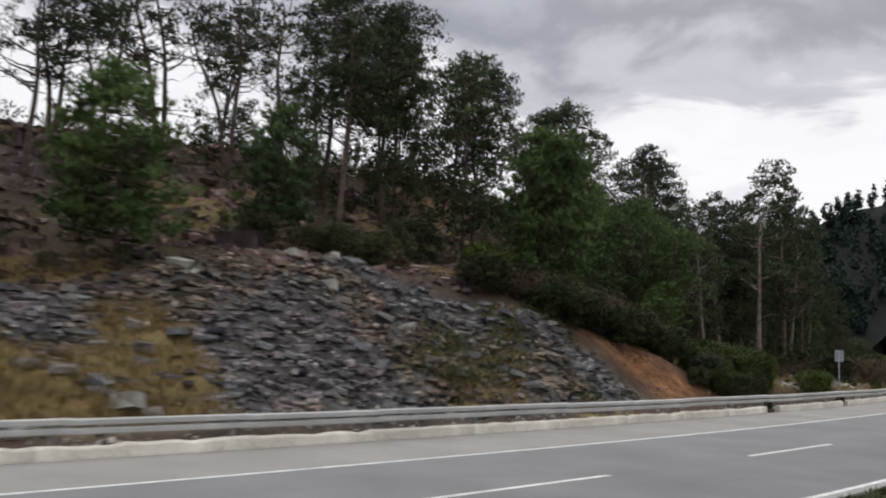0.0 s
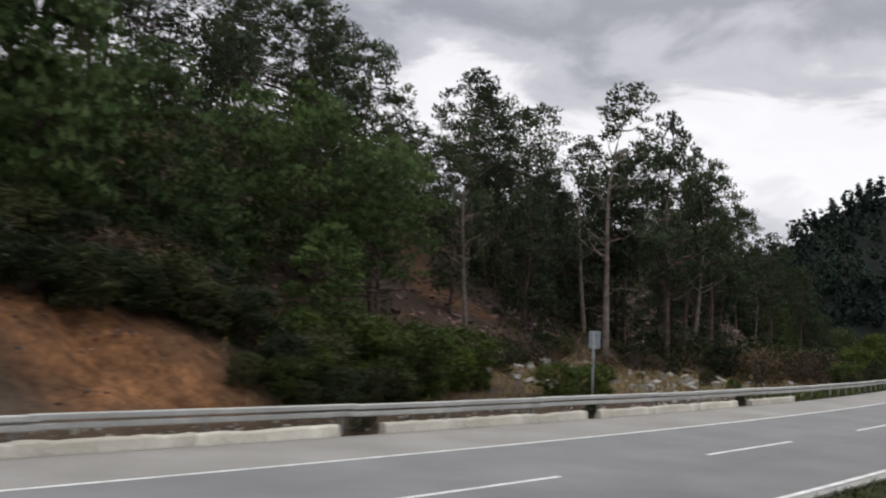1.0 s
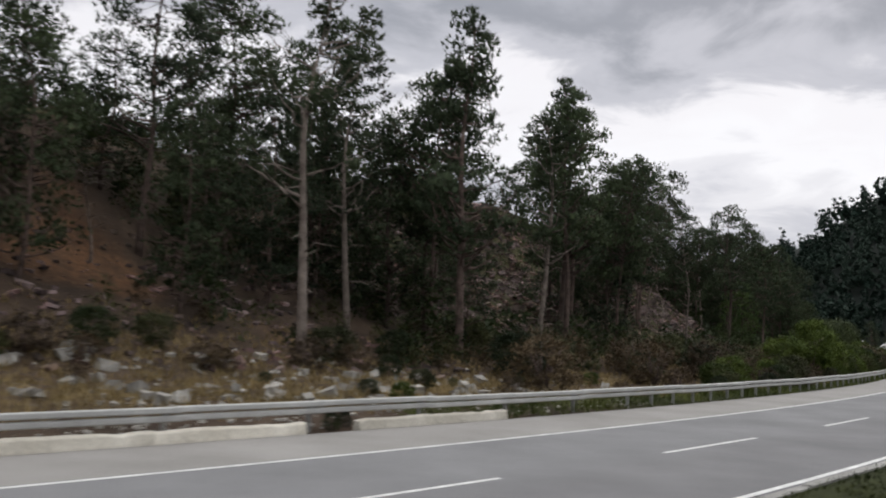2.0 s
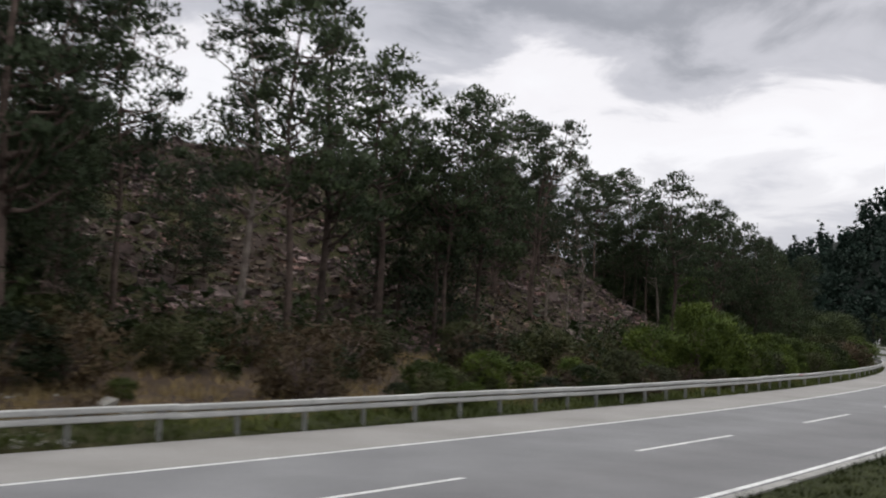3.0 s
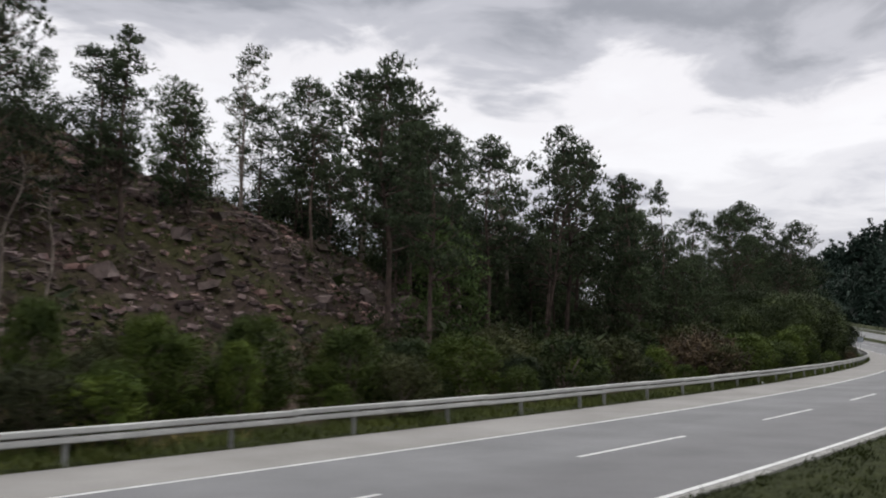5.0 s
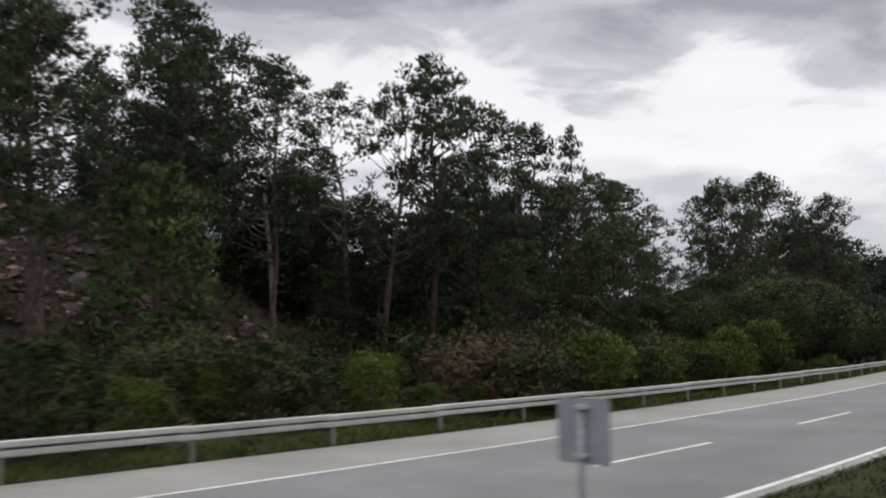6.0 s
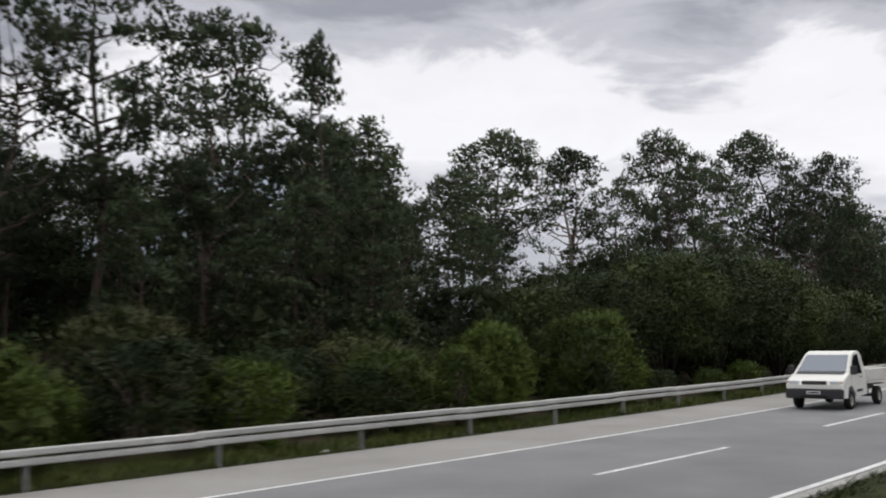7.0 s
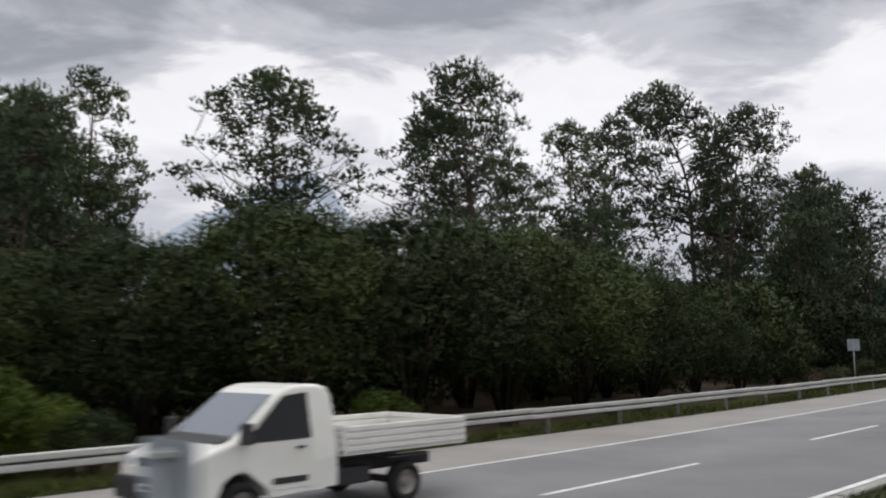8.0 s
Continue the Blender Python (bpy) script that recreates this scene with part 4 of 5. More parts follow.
pine("tall", 144.6, 24.5, 17.2, 60)
pine("broad", 157.2, 32.0, 17.0, 250, 0.9)
pine("tall", 165.9, 38.2, 16.5, 80)
pine("slim", 165.0, 42.0, 18.5, 170)
pine("dense", 99.5, 24.8, 12.5, 50, 0.95)
pine("dense", 104.0, 26.5, 11.0, 100, 0.95)
pine("dense", 101.5, 29.0, 12.0, 160, 0.95)
pine("dense", 109.0, 31.5, 9.0, 220, 0.95)
pine("broad", 73.2, 24.0, 16.6, 40, 0.85)
pine("dense", 71.0, 25.5, 12.0, 220, 1.0)
pine("tall", 78.5, 27.5, 15.0, 130, 0.9)
pine("tall", 157.8, 25.5, 15.5, 70, 0.9)
pine("broad", 155.0, 30.0, 13.5, 10, 0.8)
# past the scree
pine("tall", 143.2, 20.5, 13.4, 310, 0.85)
pine("tall", 153.0, 26.0, 15.0, 25, 0.9)
pine("slim", 166.8, 28.4, 15.8, 90)
pine("twisted", 165.3, 24.3, 15.4, 200, 0.8)
pine("tall", 170.5, 25.1, 19.2, 140, 0.95)
pine("spire", 178.1, 19.7, 16.0, 30, 0.72)
pine("tall", 179.9, 28.3, 18.8, 10)
pine("slim", 162.5, 30.4, 14.5, 300)
pine("spire", 181.5, 24.0, 17.2, 230, 1.0)
pine("dense", 186.4, 25.0, 14.0, 170, 0.9)
pine("dense", 187.8, 25.5, 13.4, 20, 0.75)
pine("tall", 173.0, 21.0, 15.5, 350, 0.9)
# by the thicket
pine("dome", 212.2, 34.5, 18.4, 20, 1.15)
pine("slim", 230.3, 38.4, 20.5, 80, 1.3)
pine("slim", 233.2, 39.6, 21.0, 210, 1.3)
pine("broad", 213.4, 20.3, 17.6, 120, 0.78)
pine("tall", 240.7, 36.3, 19.0, 40)
pine("tall", 222.3, 19.6, 15.8, 230, 0.8)
pine("dome", 243.3, 21.1, 22.3, 300, 0.95)
pine("broad", 238.0, 16.8, 19.0, 75, 0.8)
pine("tall", 247.0, 30.0, 21.5, 20)
pine("dense", 262.0, 18.0, 18.0, 100)
pine("broad", 284.0, 22.0, 22.0, 190)
pine("dense", 272.0, 27.0, 19.0, 250)
pine("dense", 256.0, 16.5, 15.0, 30, 1.2)
pine("dense", 268.0, 17.5, 17.0, 150, 1.2)
pine("dense", 248.5, 15.5, 12.0, 270, 1.1)
pine("dense", 276.0, 19.0, 17.0, 20, 1.2)

pine("dense", -13.0, 20.0, 9.0, 130)
pine("leafy", 32.5, 18.5, 8.6, 30, 1.0)
pine("leafy", 37.0, 19.5, 9.0, 150, 1.0)
pine("lush", 29.5, 20.5, 8.5, 210, 1.0)
pine("dense", 47.5, 23.0, 10.0, 80, 0.9)
pine("dense", 61.0, 24.5, 10.5, 180, 0.9)
pine("dense", 66.5, 27.5, 12.0, 280, 0.9)
pine("lush", 150.0, 24.0, 8.6, 100, 1.1)
pine("dense", 179.0, 31.0, 12.0, 260, 1.0)
pine("dense", 183.4, 21.0, 10.0, 130, 0.85)
pine("dense", 252.0, 15.5, 13.0, 200, 1.0)
pine("dense", 189.0, 21.0, 11.5, 40, 1.0)
pine("dense", 172.0, 19.5, 9.0, 80, 0.95)
pine("dense", 169.0, 18.5, 7.5, 170, 0.95)
pine("dense", 175.0, 17.5, 8.5, 260, 0.95)
pine("dense", 178.5, 17.0, 9.0, 350, 0.95)
pine("wood", 166.0, 33.5, 9.5, 40, 1.1)
pine("wood", 170.0, 36.0, 10.0, 140, 1.1)
pine("wood", 173.5, 33.0, 9.0, 240, 1.1)
pine("wood", 176.5, 37.0, 10.5, 340, 1.1)
pine("wood", 181.0, 34.0, 9.5, 90, 1.1)
pine("dense", 185.2, 17.5, 8.5, 130, 1.0)
pine("dense", 192.0, 24.0, 12.0, 230, 1.0)
pine("dense", 181.0, 19.5, 9.0, 310, 1.0)
pine("dense", 176.0, 22.0, 9.0, 20, 1.0)
pine("dense", 168.5, 33.0, 9.5, 120, 1.0)
pine("dense", 158.0, 33.5, 9.0, 210, 1.0)
pine("dense", 163.0, 36.0, 10.0, 300, 1.0)

pine("dense", 196.5, 37.0, 14.5, 10, 1.0)
pine("dense", 200.0, 40.5, 13.5, 60, 1.0)
pine("dense", 193.3, 33.0, 14.0, 110, 0.9)
pine("dense", 197.2, 35.5, 11.0, 160, 1.0)
pine("dense", 201.5, 43.0, 11.0, 210, 1.0)
pine("lush", 19.0, 15.6, 5.6, 40, 1.0)
pine("lush", 22.5, 18.0, 6.2, 140, 1.1)
pine("lush", 25.5, 16.5, 4.6, 240, 1.2)
pine("leafy", 34.0, 16.0, 8.0, 340, 1.0)
pine("lush", 30.0, 15.0, 4.6, 90, 1.2)
pine("dense", 199.2, 33.2, 11.8, 20, 0.75)
pine("dense", 201.6, 37.5, 12.6, 70, 0.75)
pine("tall", 206.5, 48.0, 21.0, 75, 0.9)
pine("dense", 200.0, 44.0, 15.5, 175, 0.8)
pine("wood", 199.0, 39.0, 16.5, 15, 0.7)
pine("wood", 201.5, 46.0, 17.5, 115, 0.9)
pine("wood", 196.5, 36.0, 14.5, 215, 0.9)
pine("dense", 101.0, 30.5, 15.0, 215, 0.9)
pine("dense", 21.0, 27.5, 11.0, 15, 0.9)
pine("dense", 15.5, 29.5, 9.0, 95, 0.9)
pine("dense", 31.5, 24.5, 10.0, 195, 0.9)
pine("dense", 40.0, 22.5, 9.0, 295, 0.9)
pine("dense", 54.0, 22.0, 9.0, 45, 0.9)
pine("dense", 224.0, 19.5, 11.0, 45, 0.9)
pine("dense", 236.0, 24.5, 13.0, 145, 0.9)
pine("dense", 226.0, 26.5, 13.0, 245, 0.8)
pine("dense", 213.0, 34.0, 12.0, 345, 0.8)
# crest of the hill
pine("dense", 131.0, 41.0, 7.5, 60, 0.9)
pine("dense", 136.5, 41.5, 8.2, 160, 0.9)
pine("lush", 140.5, 38.5, 6.2, 20, 1.0)
pine("dense", 143.5, 43.0, 8.0, 250, 0.9)
pine("dense", 150.5, 41.0, 9.0, 350, 1.0)
pine("dense", 156.5, 39.0, 10.0, 110, 1.0)
pine("slim", 154.0, 46.0, 11.0, 30)
pine("twisted", 110.0, 52.0, 7.5, 30)
pine("dense", 117.0, 50.0, 6.0, 130)
pine("twisted", 17.0, 40.0, 11.0, 230, 1.0)
pine("slim", 22.5, 36.0, 12.0, 30)
pine("slim", 27.0, 38.0, 12.5, 160)
pine("back", 33.0, 38.0, 12.0, 210)
pine("back", 10.5, 44.0, 8.0, 210, 1.2)

# lower trees that close the wood
fill = random.Random(5)
for s0, s1, l0, l1, h0, h1, n in ((160, 197, 31, 50, 7.0, 10.5, 30), (163, 190, 26, 34, 4.0, 6.0, 10), (222, 268, 16, 42, 6.0, 9.5, 22), (46, 92, 27, 36, 6.0, 9.0, 8), (206, 226, 19, 26, 5.0, 6.5, 7)):
    for i in range(n):
        s = s0 + (s1 - s0) * (i + fill.random()) / n
        pine(fill.choice(("dense", "wood")), s, fill.uniform(l0, l1), fill.uniform(h0, h1), fill.uniform(0, 360), fill.uniform(0.95, 1.2))

# the wood behind
rng = random.Random(21)
count = 0
while count < 42:
    s, l = rng.choice((rng.uniform(34, 99), rng.uniform(160, 196), rng.uniform(160, 196), rng.uniform(262, 310))), rng.uniform(26, 76)
    kind = rng.choice(("wood", "wood", "wood", "back", "tall"))
    if s < 110:
        if l < 34 or (s > 78 and l < 46) or l > 62:
            continue
        h = rng.uniform(8.5, 12.5)
    elif s < 200:
        h = rng.uniform(7.0, 12.0)
    else:
        l = 14 + (l - 26) * 0.75
        h = rng.uniform(13.0, 18.0)
    pine(kind, s, l, h, rng.uniform(0, 360), rng.uniform(0.85, 1.1), (rng.uniform(-3, 3), rng.uniform(-3, 3)))
    count += 1

# wooded bank on the outer side of the bend, beyond both carriageways
for i in range(20):
    s, l = rng.uniform(215, 410), rng.uniform(-58, -22)
    pine(rng.choice(("wood", "back")), s, l, rng.uniform(5.5, 9.5), rng.uniform(0, 360))


# ---- shrubs ----
def shrub_meshes(seed, H, R, clumps, clump_r, count, leaf, blade, stems=9, bark=TWIG, upright=0.0, hollow=0.35, foot=0.75, lift=0.06):
    """A shrub: forked stems from one root and leaf sprays over an uneven outline."""
    rg, nr = random.Random(seed), np.random.default_rng(seed)
    bm = bmesh.new()
    centres, radii = [], []
    tips = []
    for i in range(stems):
        az, reach = i * 2.4 + rg.uniform(-0.4, 0.4), R * rg.uniform(0.25, 0.85) * (1 - 0.6 * upright)
        end = Vector((math.cos(az) * reach, math.sin(az) * reach, H * rg.uniform(0.5, 0.95)))
        bend = Vector((end.x * 0.35, end.y * 0.35, end.z * 0.55)) + Vector((rg.uniform(-0.1, 0.1), rg.uniform(-0.1, 0.1), 0))
        tube(bm, [Vector((math.cos(az) * 0.05, math.sin(az) * 0.05, -0.2)), bend, end], [0.035 * H / 2, 0.022 * H / 2, 0.006], 4)
        tips.append((bend, end))
    lumps = [(rg.uniform(0, 6.28), rg.uniform(0.2, 0.9), rg.uniform(0.75, 1.2)) for _ in range(7)]
    for k in range(clumps):
        az, f = rg.uniform(0, 6.28), rg.random() ** 0.8
        edge = 1.0
        for a, zz, g in lumps:
            w = max(0.0, math.cos(az - a)) * max(0.0, 1 - abs(f - zz) * 2.2)
            edge += (g - 1.0) * w * 1.2
        prof = math.sqrt(max(0.02, 1 - (max(0, f - 0.35) / 0.68) ** 2)) * (foot + (1 - foot) * min(1, f / 0.45))
        prof = prof * (1 - upright) + upright * (0.55 + 0.35 * math.sin(3.1 * f)) * (1.05 - 0.6 * f)
        rad = R * prof * edge * (hollow + (1 - hollow) * rg.random() ** 0.5)
        centres.append((math.cos(az) * rad, math.sin(az) * rad, H * (lift + (0.98 - lift) * f) * (0.9 + 0.1 * edge)))
        radii.append(clump_r * rg.uniform(0.6, 1.3))
    stems_me = mesh_of(bm, "branchwork", bark, True)
    return stems_me, tri_mesh("foliage", joined(blades(nr, centres, radii, count, blade[0], blade[1], 0.75, 0.35 + upright, (0, 0, H * 0.35)), cores(nr, centres, radii, 9 if clump_r < 0.5 else 18, 0.75, min(0.19, 0.09 / clump_r))), leaf)


SHRUBS = {}
SHRUB_KINDS = {
    "fresh": (2.2, dict(seed=31, R=1.1, clumps=110, clump_r=0.32, count=40, leaf=LEAF_FRESH, blade=(0.12, 0.019), upright=0.55), "upright fresh green shrub behind the guardrail"),
    "green": (1.8, dict(seed=32, R=1.2, clumps=110, clump_r=0.33, count=38, leaf=LEAF_FRESH, blade=(0.10, 0.022)), "rounded yellow-green shrub on the verge"),
    "olive": (1.6, dict(seed=33, R=1.1, clumps=100, clump_r=0.31, count=36, leaf=LEAF_OLIVE, blade=(0.10, 0.021)), "olive green shrub on stony soil"),
    "dark": (2.2, dict(seed=34, R=1.5, clumps=120, clump_r=0.38, count=36, leaf=LEAF_DARK, blade=(0.10, 0.026)), "dark evergreen shrub under the pines"),
    "dry": (1.5, dict(seed=35, R=1.1, clumps=70, clump_r=0.30, count=22, leaf=LEAF_DRY, blade=(0.11, 0.022), stems=22), "nearly leafless brownish dry shrub"),
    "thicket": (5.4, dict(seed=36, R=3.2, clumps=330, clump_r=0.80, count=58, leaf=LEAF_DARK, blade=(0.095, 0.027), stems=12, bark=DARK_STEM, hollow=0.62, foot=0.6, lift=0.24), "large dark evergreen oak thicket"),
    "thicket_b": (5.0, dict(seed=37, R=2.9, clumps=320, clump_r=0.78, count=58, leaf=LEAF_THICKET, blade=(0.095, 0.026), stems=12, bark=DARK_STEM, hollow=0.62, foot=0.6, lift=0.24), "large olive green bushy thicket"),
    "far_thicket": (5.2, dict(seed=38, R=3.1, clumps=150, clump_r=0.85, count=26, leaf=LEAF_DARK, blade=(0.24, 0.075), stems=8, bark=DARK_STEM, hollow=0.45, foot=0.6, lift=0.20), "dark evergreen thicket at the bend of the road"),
}


def shrub(kind, s, l, height, turn=0.0, wide=1.0):
    full, spec, label = SHRUB_KINDS[kind]
    k = height / full
    m = stand(s, l, ground_z(s, l) - 0.04, turn) @ Matrix.Diagonal((k * wide, k * wide, k, 1))
    if kind not in SHRUBS:
        ob = thing("shrub", label, "shrub", "shrubs beside the road")
        stems_me, leaves = shrub_meshes(H=full, **spec)
        part("branchwork", stems_me, None, ob, "thin woody stems")
        part("foliage", leaves, None, ob, "sprays of small leaves")
        SHRUBS[kind] = ob
    else:
        ob = copy_thing(SHRUBS[kind], Matrix.Identity(4))
    ob.matrix_basis = m
    return ob


rng = random.Random(77)


def row(kinds, s0, s1, l0, l1, h0, h1, n, wide=1.0):
    for i in range(n):
        s = s0 + (s1 - s0) * (i + rng.random()) / n
        shrub(rng.choice(kinds), s, rng.uniform(l0, l1), rng.uniform(h0, h1), rng.uniform(0, 360), wide * rng.uniform(0.85, 1.15))


# on the cut and the slope over it
shrub("dark", -9.5, 17.0, 2.6, 0, 1.2)
shrub("dark", -12.5, 15.5, 2.2, 80, 1.2)
shrub("olive", 10.5, 17.6, 1.7, 0)
shrub("olive", 13.0, 18.8, 2.2, 60)
shrub("green", 8.3, 16.8, 1.3, 10)
shrub("green", 15.4, 16.4, 1.9, 30)
shrub("dry", 17.4, 16.0, 1.6, 50)
shrub("dry", 21.5, 14.8, 1.7, 150)
shrub("dark", 23.5, 15.5, 2.3, 200)
shrub("olive", 19.5, 14.6, 1.2, 250)
shrub("dry", 25.0, 13.6, 1.5, 20)
for s, l, h in ((24.2, 11.6, 1.7), (25.8, 10.2, 1.5), (27.5, 11.8, 2.0), (29.2, 9.8, 1.6), (31.0, 11.2, 1.9), (23.6, 13.2, 1.8)):
    shrub("dark" if h > 1.65 else "olive", s, l, h, s * 50, 1.1)
# scrub along the upper edge of the slate
row(("dry", "olive", "dry", "dark"), 10, 16, 12.8, 15.2, 0.9, 1.6, 8, 1.1)
row(("olive", "dry"), 3, 10, 15.5, 18, 0.8, 1.6, 6, 1.1)
# foot of the red bank and the boulder field
row(("green", "green", "olive"), 24, 40, 8.6, 10.5, 0.8, 1.4, 9)
row(("green", "olive", "green"), 25.5, 34, 9.6, 12.5, 1.3, 2.1, 9, 1.1)
row(("dark", "olive", "dry"), 15.5, 25, 12.4, 14.8, 1.2, 2.0, 11, 1.1)
row(("dark", "olive", "dry", "dark"), 13.5, 24, 11.3, 12.6, 1.0, 1.7, 15, 1.2)
row(("olive", "dark", "dry", "dry"), 34, 60, 14, 18, 0.8, 1.5, 10)
row(("olive", "olive", "dry"), 38, 66, 10, 14, 0.35, 0.6, 8)
row(("dry", "olive", "dry", "dry"), 26, 60, 13, 18, 0.8, 1.5, 7)
row(("olive", "dry", "green"), 50, 78, 8.8, 12, 0.4, 0.8, 6)
row(("dry", "dark", "olive"), 62, 95, 11, 20, 1.2, 2.4, 16)
for c in BREAKS:
    shrub("dark", c, 6.95, 0.5, 30 * c, 0.7)
    shrub("dark", c + 0.6, 7.1, 0.42, 10 * c, 0.7)
# green belt behind the guardrail
row(("green", "olive", "fresh"), 78, 100, 8.4, 11, 0.9, 2.0, 9)
row(("olive", "dry", "dark", "green"), 74, 104, 8.2, 10.2, 0.6, 1.4, 20)
row(("fresh", "fresh", "green", "olive"), 100, 126, 8.6, 11.5, 1.0, 3.0, 16)
shrub("fresh", 103.4, 10.0, 4.2, 0, 0.9)
shrub("fresh", 106.2, 9.8, 3.6, 90, 1.1)
shrub("fresh", 108.0, 10.4, 3.9, 190, 1.2)
row(("fresh",), 103, 122, 9.4, 11.5, 2.0, 3.4, 6, 0.7)
row(("dark", "olive", "dry"), 96, 140, 12, 19, 1.4, 2.4, 19)
row(("fresh", "green", "dark", "olive"), 124, 160, 8.6, 11.5, 0.9, 2.6, 22)
row(("green", "olive", "dark"), 138, 172, 12, 19, 1.6, 2.8, 14)
shrub("dry", 154.4, 9.2, 2.6, 40, 1.2)
shrub("dry", 155.8, 9.5, 2.9, 140, 1.0)
shrub("dry", 153.4, 10.2, 2.7, 240, 1.0)
row(("fresh", "green", "dark"), 158, 188, 8.6, 11.5, 1.3, 3.0, 18)
row(("green", "olive", "dark"), 22.5, 28, 8.1, 9.6, 0.7, 1.2, 9)
row(("dark", "green", "olive"), 23.0, 25.0, 8.4, 9.8, 1.0, 1.5, 4, 1.1)
row(("dark", "dark", "olive"), 165, 200, 12, 22, 2.2, 3.8, 18)
shrub("fresh", 181.5, 9.4, 3.4, 10, 1.0)
shrub("fresh", 184.0, 9.8, 3.6, 100, 1.0)
shrub("fresh", 177.0, 9.6, 3.1, 200, 1.0)
# the big thicket
shrub("thicket_b", 191.0, 13.5, 5.4, 0)
shrub("thicket_b", 187.8, 15.5, 5.0, 90)
shrub("thicket_b", 195.5, 12.8, 6.5, 40)
shrub("thicket", 193.0, 17.5, 5.8, 140)
shrub("thicket_b", 203.5, 16.5, 7.3, 250)
shrub("thicket", 214.5, 17.0, 5.4, 330)
shrub("thicket", 220.0, 16.5, 5.2, 110)
shrub("thicket", 187.0, 19.0, 5.2, 210)
shrub("thicket_b", 200.5, 12.4, 7.0, 140)
shrub("thicket_b", 205.5, 12.2, 6.9, 230)
shrub("thicket", 198.0, 16.5, 7.1, 310)
shrub("thicket_b", 211.0, 12.4, 6.3, 60)
shrub("thicket", 216.0, 12.0, 5.6, 160)
shrub("thicket", 222.0, 12.4, 4.5, 20)
shrub("thicket", 209.0, 17.0, 6.9, 20)
row(("far_thicket",), 164, 198, 30, 52, 4.0, 6.5, 14)
row(("far_thicket",), 222, 300, 17, 30, 5.0, 7.5, 16)
row(("far_thicket",), 205, 224, 21, 29, 5.5, 6.8, 6)
row(("far_thicket",), 226, 330, 10.5, 13.5, 3.4, 6.5, 18)
row(("dark", "green"), 186, 197, 8.6, 9.4, 0.9, 1.7, 4)
row(("dark",), 200, 236, 9.0, 10.0, 0.4, 0.7, 8)
row(("dry", "olive"), 228, 246, 8.6, 9.8, 0.9, 1.8, 8)


def pick_by(mark, s0, s1, l0, l1, least=0.35):
    def pick(rg):
        s, l = rg.uniform(s0, s1), rg.uniform(l0, l1)
        return (s, l) if mark(s, l) > rg.uniform(least, 1.0) else (None, None)
    return pick


def anywhere(s, l):
    return 1.0


def undergrowth(name, label, n, pick, height, leaf, seed, blade=(0.17, 0.046), per=8, count=14):
    """Bushes too many to count under the trees, as one mesh of leaf sprays."""
    rg, nr = random.Random(seed), np.random.default_rng(seed)
    cent, rad = [], []
    made = tries = 0
    while made < n and tries < n * 14:
        tries += 1
        s, l = pick(rg)
        if s is None:
            continue
        p = at(s, l, ground_z(s, l))
        h = height[0] + (height[1] - height[0]) * rg.random() ** 1.6
        w = h * rg.uniform(0.45, 0.8)
        for k in range(per):
            a, f = rg.uniform(0, 6.28), (k + rg.random()) / per
            q = w * rg.uniform(0.2, 1.0) * math.sqrt(max(0.08, 1 - f * f))
            cent.append((p.x + math.cos(a) * q, p.y + math.sin(a) * q, p.z + h * (0.08 + 0.85 * f)))
            rad.append(h * rg.uniform(0.18, 0.34))
        made += 1
    return tagged(new(name, tri_mesh(name, joined(blades(nr, cent, rad, count, blade[0], blade[1], 0.75, 0.4), cores(nr, cent, rad, 4, 0.75, 0.20)), leaf)), label, "bushes", kind="stuff")


def wooded(s, l):
    """How thickly bushes stand: open on the slate, the scree and the boulders."""
    open_slope = 0.62 * smooth(26, 31, s) * (1 - smooth(60, 70, s)) * (1 - smooth(26, 34, l))
    return (1 - open_slope) * (1 - 0.97 * slate_mark(s, l)) * (1 - 0.66 * scree_mark(s, l)) * (1 - clay_mark(s, l)) * (1 - 0.9 * boulder_mark(s, l)) * (0.55 + 0.45 * smooth(-0.2, 0.3, n3(s * 0.12, l * 0.14, 20.0)))


undergrowth("undergrowth", "dark evergreen bushes under the pines", 640, pick_by(wooded, 18, 165, 16, 52, 0.3), (0.8, 3.2), LEAF_DARK, 71)
undergrowth("undergrowth", "olive scrub on the slope", 560, pick_by(wooded, -20, 150, 15.5, 46, 0.2), (0.5, 1.8), LEAF_OLIVE, 72, (0.16, 0.04))
undergrowth("undergrowth", "brown dry scrub on the slope", 420, pick_by(wooded, -20, 165, 11, 44, 0.2), (0.4, 1.6), LEAF_DRY, 73, (0.16, 0.028), 8, 16)
undergrowth("undergrowth", "dark thicket at the foot of the wood", 800, pick_by(anywhere, 160, 330, 13, 60, 0.0), (1.2, 4.2), LEAF_DARK, 74, (0.26, 0.075))
undergrowth("undergrowth", "dark bushes on the outer bank of the bend", 420, pick_by(anywhere, 190, 415, -62, -19, 0.0), (1.0, 3.2), LEAF_DARK, 75, (0.22, 0.06), 6, 14)
undergrowth("undergrowth", "bushes along the crest of the hill", 420, pick_by(anywhere, -20, 170, 44, 66, 0.0), (1.2, 3.6), LEAF_DARK, 76, (0.26, 0.08), 6, 12)


# ---- loose stone ----
def stone_verts(rg, lx, ly, lz):
    """Corners of one rough split block."""
    out = []
    for x in (-1, 1):
        for y in (-1, 1):
            for z in (-1, 1):
                out.append((x * lx / 2 * rg.uniform(0.55, 1.1), y * ly / 2 * rg.uniform(0.55, 1.1), z * lz / 2 * rg.uniform(0.7, 1.15)))
    return out


